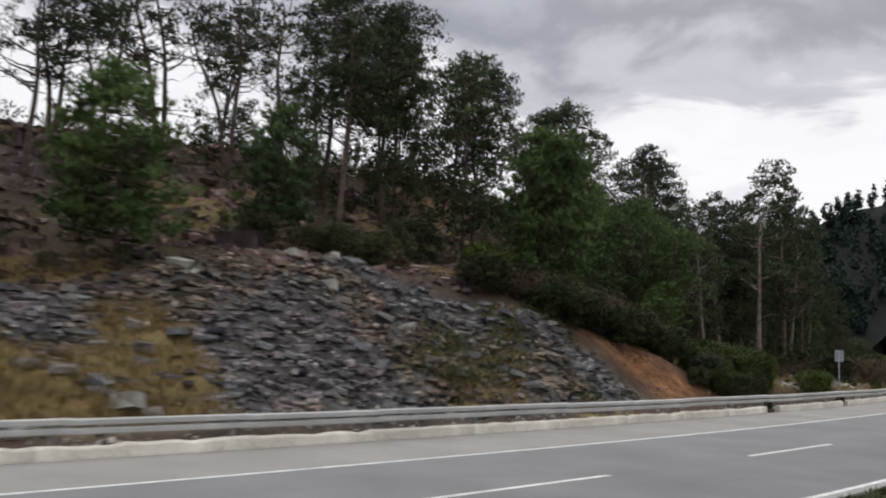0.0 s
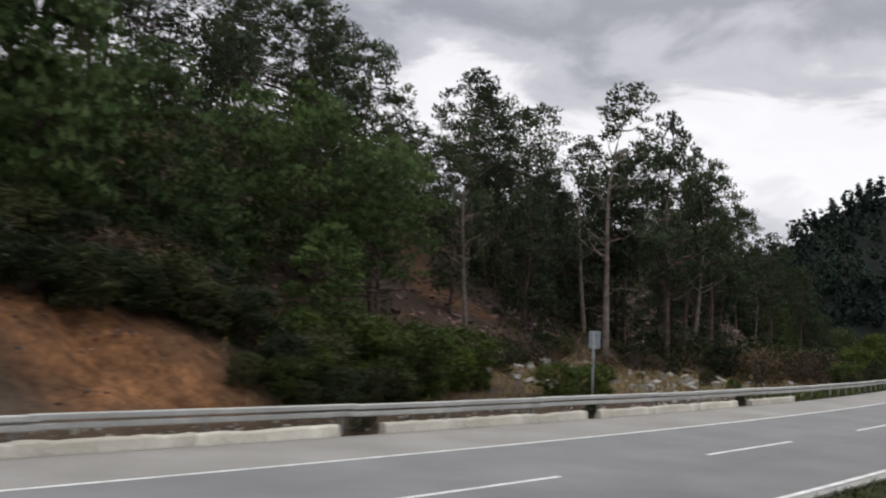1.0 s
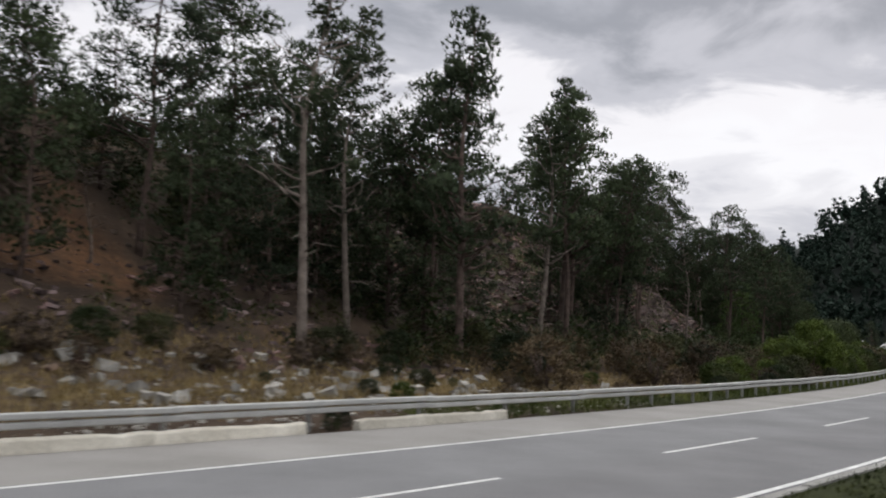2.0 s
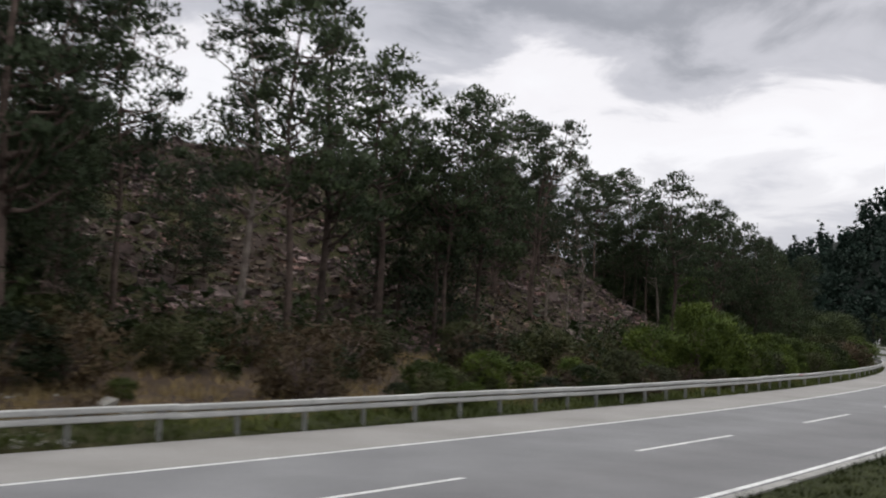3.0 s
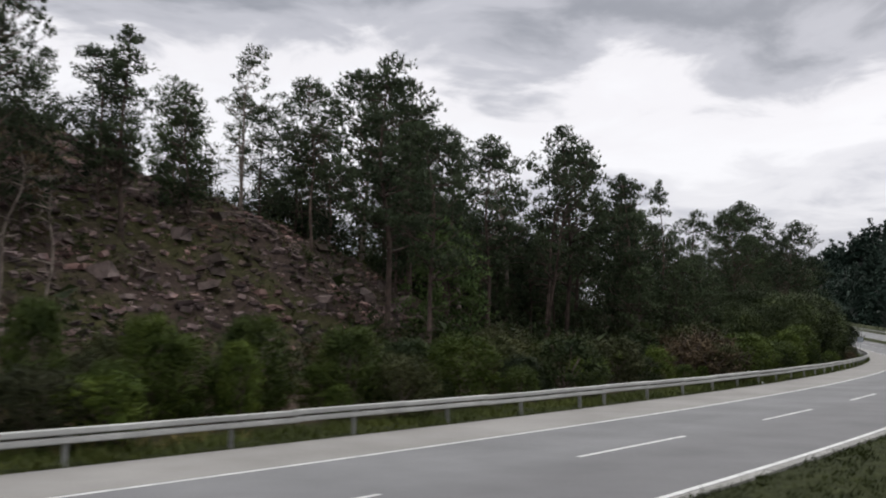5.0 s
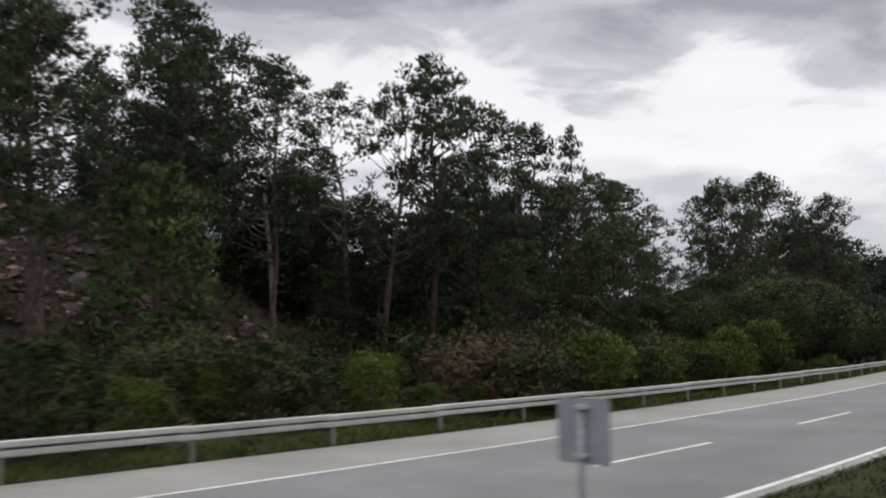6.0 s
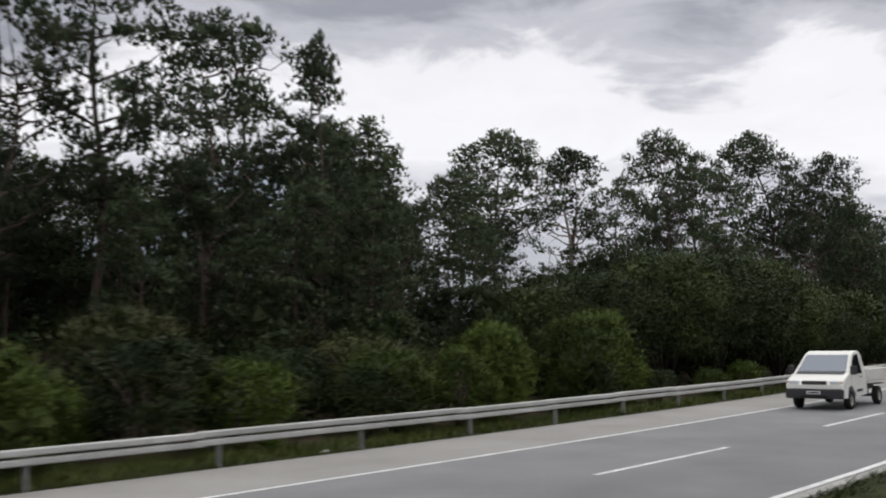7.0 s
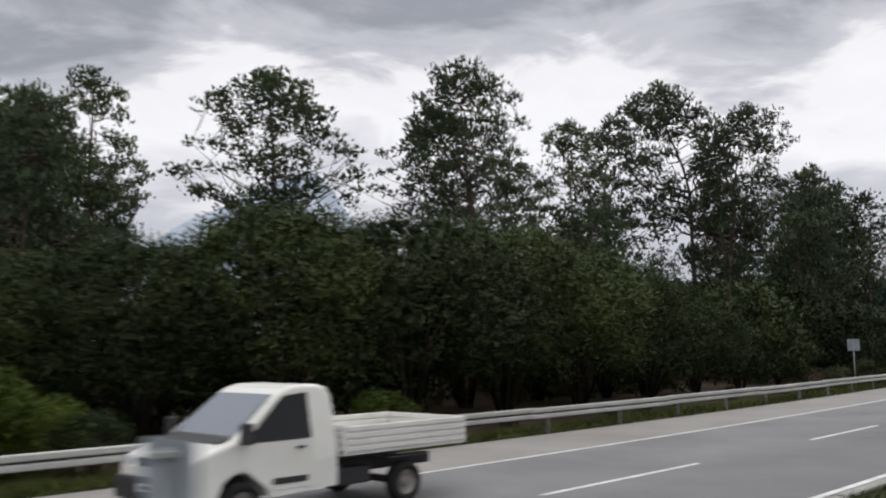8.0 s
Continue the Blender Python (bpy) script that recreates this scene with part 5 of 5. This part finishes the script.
STONE_FACES = ((0, 1, 3, 2), (4, 6, 7, 5), (0, 4, 5, 1), (2, 3, 7, 6), (0, 2, 6, 4), (1, 5, 7, 3))


def stone_field(name, label, n, pick, size, material, seed, flat=0.45, tilt=18):
    """Many small stones lying on the ground, as one mesh."""
    rg = random.Random(seed)
    verts, faces = [], []
    made = tries = 0
    while made < n and tries < n * 40:
        tries += 1
        s, l = pick(rg)
        if s is None:
            continue
        k = size[0] + (size[1] - size[0]) * rg.random() ** 2.6
        m = stand(s, l, ground_z(s, l) + k * flat * 0.18, rg.uniform(0, 360), 1.0, (rg.uniform(-tilt, tilt), rg.uniform(-tilt, tilt)))
        b = len(verts)
        verts += [tuple(m @ Vector(v)) for v in stone_verts(rg, k * rg.uniform(0.9, 1.6), k * rg.uniform(0.6, 1.0), k * flat * rg.uniform(0.6, 1.3))]
        faces += [tuple(b + q for q in f) for f in STONE_FACES]
        made += 1
    return tagged(new(name, raw_mesh(name, verts, faces, material)), label, "stones", kind="stuff")


def stone_parts(name, label, piece, n, pick, size, material, seed, flat=0.45, tilt=18):
    """The larger stones of a slope, each an object of its own on one of twelve shared shapes."""
    rg = random.Random(seed)
    slope = thing(name, label, "rocks", kind="structure")
    shapes = [raw_mesh(piece, stone_verts(rg, rg.uniform(0.9, 1.5), rg.uniform(0.6, 1.0), flat * rg.uniform(0.6, 1.3)), list(STONE_FACES), material) for _ in range(12)]
    made = tries = 0
    while made < n and tries < n * 40:
        tries += 1
        s, l = pick(rg)
        if s is None:
            continue
        k = size[0] + (size[1] - size[0]) * rg.random() ** 2.4
        ob = part(piece, shapes[made % 12], None, slope)
        ob.matrix_basis = stand(s, l, ground_z(s, l) + k * flat * 0.18, rg.uniform(0, 360), k, (rg.uniform(-tilt, tilt), rg.uniform(-tilt, tilt)))
        made += 1
    return slope


SCREE_ROCK = surface("reddish_rock", (0.040, 0.030, 0.028), (0.260, 0.200, 0.185), 0.9, 0.9, 0.7, 7.0, vary=0.5, dist=0.05)
stained(SCREE_ROCK, (0.60, 0.62, 0.48), 0.12, 0.48, 0.60)
LIME_ROCK = surface("pale_limestone_rock", (0.18, 0.17, 0.15), (0.46, 0.44, 0.40), 1.2, 0.9, 0.6, 8.0, vary=0.3, dist=0.04)
stone_field("slate_rubble", "grey split slate fragments over the road cut", 8500, pick_by(stone_mark, -14, 20, 7.6, 17), (0.07, 0.38), SLATE_BITS, 41, 0.34, 16)
stone_field("quartz_bits", "small pale quartz fragments among the slate", 170, pick_by(slate_mark, -12, 18, 7.8, 16), (0.07, 0.24), LIME, 57, 0.6, 25)
stone_field("edge_rubble", "pinkish loose stones along the top of the cut", 900, pick_by(anywhere, -10, 13, 13.2, 18.5), (0.10, 0.45), SCREE, 58, 0.5, 20)
stone_field("hill_rubble", "reddish grey loose stones on the upper slope", 3000, pick_by(scree_mark, -22, 34, 15, 42), (0.12, 0.75), SCREE, 42, 0.5)
stone_field("scree", "reddish grey scree stones on the hillside", 16000, pick_by(scree_mark, 68, 172, 22, 54), (0.10, 0.62), SCREE, 43, 0.40, 22)
stone_parts("scree_slope", "reddish grey broken rocks on the wooded hillside", "rock", 300, pick_by(scree_mark, 74, 166, 22, 50, 0.5), (0.50, 1.5), SCREE_ROCK, 48, 0.42, 16)
stone_parts("rocky_slope", "reddish grey rocks on the slope over the road cut", "rock", 140, pick_by(scree_mark, -20, 32, 16, 36, 0.4), (0.4, 1.4), SCREE_ROCK, 49, 0.45, 14)
stone_field("pale_boulders", "small pale limestone lumps below the trees", 300, pick_by(boulder_mark, 33, 76, 8.4, 21, 0.15), (0.06, 0.22), LIME, 44, 0.6, 20)
stone_parts("boulder_patch", "pale limestone boulders scattered in dry grass below the trees", "boulder", 260, pick_by(boulder_mark, 33, 76, 8.4, 21, 0.15), (0.14, 0.60), LIME_ROCK, 50, 0.6, 20)
stone_field("bank_stones", "small stones on the orange clay bank", 90, pick_by(clay_mark, 12, 32, 8, 16), (0.03, 0.13), SCREE, 45, 0.6, 20)
stone_field("slope_stones", "reddish loose stones on the open slope under the pines", 1500, pick_by(anywhere, 28, 66, 14.5, 29), (0.08, 0.48), SCREE, 61, 0.5, 20)
stone_field("verge_gravel", "gravel behind the kerb", 1200, pick_by(anywhere, -20, 66, 6.95, 8.4), (0.04, 0.16), LIME, 46, 0.6, 20)

# larger beds of slate in the cut, stone by stone
slate_cut = thing("slate_outcrop", "grey bedded slate outcrop in the road cut", "rock", kind="structure")
rng = random.Random(47)
SLABS = []
for i in range(14):
    rg = random.Random(100 + i)
    SLABS.append(raw_mesh("slab", stone_verts(rg, 1.0, rg.uniform(0.55, 0.8), rg.uniform(0.20, 0.34)), list(STONE_FACES), SLATE))
placed = 0
while placed < 300:
    s, l = rng.uniform(-12, 19), 8.0 + 8.0 * rng.random()
    if stone_mark(s, l) < 0.35:
        continue
    ob = part("slab", SLABS[placed % 14], None, slate_cut)
    k = 0.26 + 0.62 * rng.random() ** 2.2
    ob.matrix_basis = stand(s, l, ground_z(s, l) + 0.02, rng.gauss(0, 22), k, (rng.gauss(8, 8), rng.gauss(7, 6)))
    placed += 1
# pale blocks that stand out
for s, l, k in ((3.0, 12.9, 0.7), (2.3, 13.9, 0.55), (-5.8, 8.9, 0.8), (-5.2, 8.7, 0.5), (5.2, 11.3, 0.7), (-1.6, 14.4, 0.8), (4.6, 14.6, 0.6)):
    ob = tagged(new("boulder", raw_mesh("boulder", stone_verts(random.Random(int(s * 10 + 200)), 1.0, 0.7, 0.45), list(STONE_FACES), LIME)), "pale angular limestone block on the slate cut", "rock", "pale blocks")
    ob.matrix_basis = stand(s, l, ground_z(s, l) + 0.06, s * 40, k, (12, 8))


# ---- grass ----
def grass_field(name, label, n, pick, material, seed, height=(0.12, 0.4), per=9, width=0.012):
    rg, nr = random.Random(seed), np.random.default_rng(seed)
    out = []
    made = 0
    while made < n:
        s, l = pick(rg)
        if s is None:
            continue
        p = np.array(at(s, l, ground_z(s, l) - 0.02))
        h = rg.uniform(*height)
        base = p + nr.normal(size=(per, 3)) * np.array([0.10, 0.10, 0])
        d = nr.normal(size=(per, 3)) * np.array([0.45, 0.45, 0.1]) + np.array([0, 0, 1])
        side = np.cross(d, nr.normal(size=(per, 3)))
        side /= np.linalg.norm(side, axis=1)[:, None] + 1e-9
        out.append((np.stack([base - side * width, base + side * width, base + d * h * nr.uniform(0.5, 1.2, (per, 1))], axis=1), unit(nr.normal(size=(per, 3)) * 0.5 + np.array([0, 0, 1.0]))))
        made += 1
    return tagged(new(name, tri_mesh(name, joined(*out), material)), label, "grass", kind="stuff")


grass_field("verge_grass", "short green grass under the guardrail", 6500, pick_by(anywhere, 52, 260, 6.75, 8.8), GRASS, 51, (0.08, 0.34), 10, 0.016)
grass_field("median_grass", "short mossy green grass of the median", 9000, pick_by(anywhere, -10, 240, -8.1, -4.5), GRASS_MOSS, 52, (0.05, 0.14), 10, 0.014)
grass_field("straw_grass", "pale dry grass on the cut", 3200, pick_by(straw_mark, -14, 38, 7.8, 22, 0.2), GRASS_DRY, 53, (0.12, 0.4), 10, 0.014)
def weed_mark(s, l):
    """Where weeds have taken hold between the beds of slate."""
    return smooth(2, 6, s) * (1 - smooth(14, 17, s)) * smooth(7.8, 8.6, l) * (1 - smooth(11.5, 13.0, l)) * smooth(-0.05, 0.2, n3(s * 0.35, l * 0.45, 6.1))


grass_field("cut_weeds", "olive weeds and moss between the slate beds", 1500, pick_by(weed_mark, 2, 17, 7.8, 13, 0.2), LEAF_OLIVE, 59, (0.08, 0.28), 9, 0.02)
grass_field("cut_straw", "dry stalks between the slate beds", 700, pick_by(weed_mark, 2, 17, 7.8, 13, 0.2), GRASS_DRY, 60, (0.10, 0.30), 8, 0.014)
grass_field("boulder_grass", "pale dry grass among the boulders", 1700, pick_by(boulder_mark, 33, 76, 8.2, 20, 0.1), GRASS_DRY, 55, (0.10, 0.32), 9, 0.014)
grass_field("scree_grass", "olive grass tufts among the scree", 3600, pick_by(scree_mark, 68, 172, 18, 52), LEAF_OLIVE, 56, (0.15, 0.5), 8, 0.03)
grass_field("slope_grass", "dry tufts on the lower slope", 4200, pick_by(anywhere, 22, 120, 8.0, 22), GRASS_DRY, 54, (0.15, 0.5), 8, 0.014)

# ---- litter under the guardrail ----
for s, l, k in ((157.5, 7.05, 0.34), (167.6, 7.1, 0.22)):
    bm = bmesh.new()
    bmesh.ops.create_icosphere(bm, subdivisions=2, radius=0.5)
    for v in bm.verts:
        v.co = Vector((v.co.x * 1.3, v.co.y * 0.8, max(-0.05, v.co.z * 0.42))) * (1 + 0.35 * n3(v.co.x * 3, v.co.y * 3, v.co.z * 3 + s))
    ob = tagged(new("litter", mesh_of(bm, "litter", BAG)), "crumpled white plastic bag in the verge grass", "litter", "litter")
    ob.matrix_basis = stand(s, l, ground_z(s, l) + 0.03, 30, k)


# ---- far wooded ridge and hazy mountain ----
def ridge_line(u):
    """Crest of the wooded ridge, u from 0 (low end) to 1."""
    xs = (0, 0.16, 0.30, 0.40, 0.50, 0.62, 0.80, 1.0)
    return (float(np.interp(u, xs, (-60, 60, 155, 192, 233, 300, 430, 620))), float(np.interp(u, xs, (660, 610, 580, 572, 553, 530, 470, 380))),
            float(np.interp(u, xs, (6, 14, 38, 58, 88, 112, 130, 120))))


rg = random.Random(61)
verts, faces = [], []
NU, NV = 60, 16
for i in range(NU + 1):
    x, y, z = ridge_line(i / NU)
    toward = Vector((-0.40, -0.916, 0))
    for j in range(-5, NV - 4):
        d = j * 14.0
        zz = z * (1 - abs(j) / 11.0) - 2 + 5 * n3(i * 0.4, j * 0.5, 3.0) * (1 - abs(j) / 11.0)
        verts.append((x + toward.x * d, y + toward.y * d, max(zz, -4)))
faces = [(i * NV + j, i * NV + j + 1, (i + 1) * NV + j + 1, (i + 1) * NV + j) for i in range(NU) for j in range(NV - 1)]
backdrop = tagged(new("backdrop", raw_mesh("backdrop", verts, faces, FAR_SHADED_SOIL, True)), "far hill under dark pine wood", "hill", kind="structure")
cent, rad = [], []
for k in range(3200):
    i, j = rg.uniform(0, NU - 1), rg.uniform(1, NV - 2)
    a = verts[int(i) * NV + int(j)]
    if a[2] < -1:
        continue
    x, y = a[0] + rg.uniform(-7, 7), a[1] + rg.uniform(-7, 7)
    h = rg.uniform(7, 13)
    for q in range(5):
        cent.append((x + rg.gauss(0, 0.9), y + rg.gauss(0, 0.9), a[2] + h * (0.25 + 0.18 * q)))
        rad.append(2.6 * (1 - 0.14 * q) * rg.uniform(0.7, 1.2))
tagged(new("far_wood", tri_mesh("far_wood", joined(blades(np.random.default_rng(62), cent, rad, 14, 1.1, 0.34, 0.8), cores(np.random.default_rng(63), cent, rad, 7, 0.8, 0.5)), FAR_LEAF)), "dark pine wood covering the far hill", "wood", kind="stuff")

# the mountain, its haze carried by the colour alone
verts, faces = [], []
peak = Vector((-1640, 2610, 0))
across = Vector((0.82, 0.57, 0))
NA, NB = 60, 14
for i in range(NA + 1):
    u = (i - NA * 0.5) / (NA * 0.5)
    top = float(np.interp(u, (-1, -0.6, -0.33, -0.10, -0.02, 0.05, 0.12, 0.26, 1), (90, 260, 430, 590, 600, 450, 310, 160, 50)))
    for j in range(NB + 1):
        f = j / NB
        c = peak + across * (u * 1500) + Vector((0.57, -0.82, 0)) * (f * 900)
        z = top * (1 - f) ** 1.1 + 45 * n3(u * 9, f * 5, 2.0) * (1 - f) + 18 * n3(u * 30, f * 14, 4.0) * (1 - f) - 15
        verts.append((c.x, c.y, z))
faces = [(i * (NB + 1) + j, i * (NB + 1) + j + 1, (i + 1) * (NB + 1) + j + 1, (i + 1) * (NB + 1) + j) for i in range(NA) for j in range(NB)]
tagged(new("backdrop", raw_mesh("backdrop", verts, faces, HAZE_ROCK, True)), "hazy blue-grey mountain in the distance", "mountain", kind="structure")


# ---- white flatbed pickup truck on the carriageway, nose towards the near end of the road ----
truck = thing("pickup_truck", "white single-cab pickup truck with dropside flatbed on the road", "truck")
truck.matrix_basis = stand(186.38, 2.22, 0.0, 180)


def half_width(z):
    return 0.965 if z < 1.18 else 0.965 - 0.17 * (z - 1.18) / 0.82


PROFILE = [(0.50, 0.40), (0.86, 0.42), (0.90, 0.60), (0.885, 0.86), (0.80, 1.00), (0.55, 1.12), (0.16, 1.24), (-0.26, 1.54), (-0.64, 1.85), (-0.78, 1.93), (-0.98, 1.985),
           (-1.40, 1.985), (-1.58, 1.94), (-1.66, 1.80), (-1.68, 1.20), (-1.68, 0.45), (-0.50, 0.40)]
ARCH = [(-0.44 * math.cos(radians(a)), 0.36 + 0.42 * math.sin(radians(a))) for a in range(10, 180, 20)]
bm = bmesh.new()
ring = PROFILE + ARCH
left = [bm.verts.new((x, half_width(z), z)) for x, z in ring]
right = [bm.verts.new((x, -half_width(z), z)) for x, z in ring]
n = len(ring)
for k in range(n):
    bm.faces.new((left[k], right[k], right[(k + 1) % n], left[(k + 1) % n]))
fa, fb = bm.faces.new(left), bm.faces.new(list(reversed(right)))
edges = [e for e in list(fa.edges) + list(fb.edges) if all(v.co.z > 0.5 for v in e.verts)]
bmesh.ops.recalc_face_normals(bm, faces=bm.faces)
bmesh.ops.bevel(bm, geom=edges, offset=0.06, segments=3, affect="EDGES", profile=0.5)
bmesh.ops.triangulate(bm, faces=[f for f in bm.faces if len(f.verts) > 4])
cab = part("cab", bm, TRUCK_WHITE, truck, "white painted cab body")


def quad_plate(pts, out, name, material, parent, label=""):
    """A thin curved-edge pane through corner points, lifted by out."""
    bm = bmesh.new()
    vs = [bm.verts.new(Vector(p) + Vector(out) * 0.008) for p in pts]
    f = bm.faces.new(vs)
    got = bmesh.ops.extrude_face_region(bm, geom=[f])
    bmesh.ops.translate(bm, vec=Vector(out) * 0.008, verts=[v for v in got["geom"] if isinstance(v, bmesh.types.BMVert)])
    bmesh.ops.recalc_face_normals(bm, faces=bm.faces)
    return part(name, bm, material, parent, label)


quad_plate([(0.09, -0.82, 1.285), (0.09, 0.82, 1.285), (-0.63, 0.72, 1.845), (-0.63, -0.72, 1.845)], (0.62, 0, 0.78), "windscreen", CAB_GLASS, cab, "raked windscreen glass")
quad_plate([(0.30, -0.80, 1.20), (0.30, 0.80, 1.20), (0.11, 0.83, 1.275), (0.11, -0.83, 1.275)], (0.40, 0, 0.92), "scuttle", DARK_PLASTIC, cab, "black plastic wiper scuttle")
for sgn in (-1, 1):
    w = [(x, sgn * (half_width(z) + 0.001), z) for x, z in ((-0.02, 1.20), (-0.62, 1.73), (-0.76, 1.83), (-1.18, 1.87), (-1.18, 1.20))]
    door = quad_plate([(x, sgn * (half_width(z) - 0.004), z) for x, z in ((-0.44, 0.50), (0.02, 0.86), (0.02, 1.19), (-1.22, 1.19), (-1.22, 0.50))], (0, sgn * 0.9, 0), "door", TRUCK_WHITE, cab, "white cab door")
    quad_plate(w, (0, sgn, 0.2), "side_window", SIDE_GLASS, cab, "dark side window")
    part("door_handle", box(bmesh.new(), (0.16, 0.03, 0.035), (-0.98, sgn * 0.985, 1.08), 0.008), DARK_PLASTIC, cab)
    part("mirror", box(bmesh.new(), (0.12, 0.20, 0.30), (0.02, sgn * 1.07, 1.34), 0.03), DARK_PLASTIC, cab, "black wing mirror")
    part("headlight", box(bmesh.new(), (0.16, 0.36, 0.20), (0.80, sgn * 0.70, 0.90), 0.04), LAMP_GLASS, cab, "clear headlight")
    part("indicator", box(bmesh.new(), (0.10, 0.06, 0.14), (0.80, sgn * 0.905, 0.90), 0.02), LAMP_ORANGE, cab, "orange indicator lens")
    part("side_trim", box(bmesh.new(), (0.62, 0.03, 0.09), (-0.80, sgn * 0.975, 0.62), 0.012), DARK_PLASTIC, cab)
part("grille", box(bmesh.new(), (0.05, 0.84, 0.13), (0.868, 0, 0.93), 0.02), DARK_PLASTIC, cab, "black grille slot")
bumper = part("bumper", box(bmesh.new(), (0.26, 1.93, 0.34), (0.86, 0, 0.56), 0.06), DARK_PLASTIC, truck, "dark grey front bumper")
plate = part("number_plate", box(bmesh.new(), (0.012, 0.46, 0.11), (0.997, 0, 0.60), 0.003), PLATE_WHITE, bumper, "white number plate")
part("plate_bar", box(bmesh.new(), (0.004, 0.34, 0.05), (1.004, 0.01, 0.60)), SIGN_BLACK, bumper)
part("lower_grille", box(bmesh.new(), (0.02, 0.9, 0.09), (0.985, 0, 0.455), 0.01), RUBBER, bumper)


def wheel(x, y):
    bm = bmesh.new()
    prof = [(0.20, -0.10), (0.29, -0.108), (0.325, -0.085), (0.335, 0.0), (0.325, 0.085), (0.29, 0.108), (0.20, 0.10)]
    seg = 28
    rings = [[bm.verts.new((r * math.cos(2 * math.pi * k / seg), q, r * math.sin(2 * math.pi * k / seg))) for k in range(seg)] for r, q in prof]
    for a, b in zip(rings, rings[1:]):
        for k in range(seg):
            bm.faces.new((a[k], a[(k + 1) % seg], b[(k + 1) % seg], b[k]))
    for k in range(seg):
        bm.faces.new((rings[-1][k], rings[-1][(k + 1) % seg], rings[0][(k + 1) % seg], rings[0][k]))
    bmesh.ops.recalc_face_normals(bm, faces=bm.faces)
    tyre = part("wheel", bm, RUBBER, truck, "black tyre on a steel wheel", True)
    tyre.matrix_basis = Matrix.Translation((x, y, 0.335))
    bm = bmesh.new()
    out = 1 if y > 0 else -1
    for r0, r1, q0, q1 in ((0.205, 0.18, 0.095, 0.05), (0.18, 0.09, 0.05, 0.035), (0.09, 0.07, 0.035, 0.085), (0.07, 0.001, 0.085, 0.09)):
        a = [bm.verts.new((r0 * math.cos(2 * math.pi * k / 24), out * q0, r0 * math.sin(2 * math.pi * k / 24))) for k in range(24)]
        b = [bm.verts.new((r1 * math.cos(2 * math.pi * k / 24), out * q1, r1 * math.sin(2 * math.pi * k / 24))) for k in range(24)]
        for k in range(24):
            bm.faces.new((a[k], a[(k + 1) % 24], b[(k + 1) % 24], b[k]))
    bmesh.ops.recalc_face_normals(bm, faces=bm.faces)
    part("rim", bm, RIM_STEEL, tyre, "dusty steel rim")


for x in (0.0, -3.14):
    for y in (-0.86, 0.86):
        wheel(x, y)
part("chassis", box(box(bmesh.new(), (4.5, 0.16, 0.18), (-1.85, 0.42, 0.62), 0.01), (4.5, 0.16, 0.18), (-1.85, -0.42, 0.62), 0.01), DARK_PLASTIC, truck, "dark steel chassis rails")
part("axle", box(bmesh.new(), (0.12, 1.5, 0.12), (-3.14, 0, 0.335), 0.03), DARK_PLASTIC, truck)
part("fuel_tank", box(bmesh.new(), (0.8, 0.35, 0.28), (-2.1, 0.62, 0.52), 0.05), DARK_PLASTIC, truck)
part("bed_floor", box(bmesh.new(), (2.72, 2.02, 0.07), (-3.14, 0, 0.90), 0.01), BED_WHITE, truck, "flat truck bed")


def bed_panel(length, along_x, place, name):
    size = (length, 0.03, 0.40) if along_x else (0.03, length, 0.40)
    pn = part(name, box(bmesh.new(), size, place, 0.008), BED_WHITE, truck, "white ribbed drop side")
    for dz in (-0.155, -0.055, 0.050, 0.155):
        for face in (-1, 1):
            rib_size = (length - 0.02, 0.034, 0.072) if along_x else (0.034, length - 0.02, 0.072)
            off = (0, face * 0.02, dz) if along_x else (face * 0.02, 0, dz)
            part("rib", box(bmesh.new(), rib_size, [p + o for p, o in zip(place, off)], 0.005), BED_WHITE, pn)
    return pn


for sgn in (-1, 1):
    bed_panel(2.70, True, (-3.14, sgn * 1.0, 1.12), "side_panel")
    part("mudguard", box(bmesh.new(), (0.86, 0.26, 0.03), (-3.14, sgn * 0.87, 0.76), 0.01), DARK_PLASTIC, truck)
bed_panel(1.98, False, (-4.49, 0, 1.12), "tailgate")
bed_panel(1.98, False, (-1.78, 0, 1.14), "headboard")
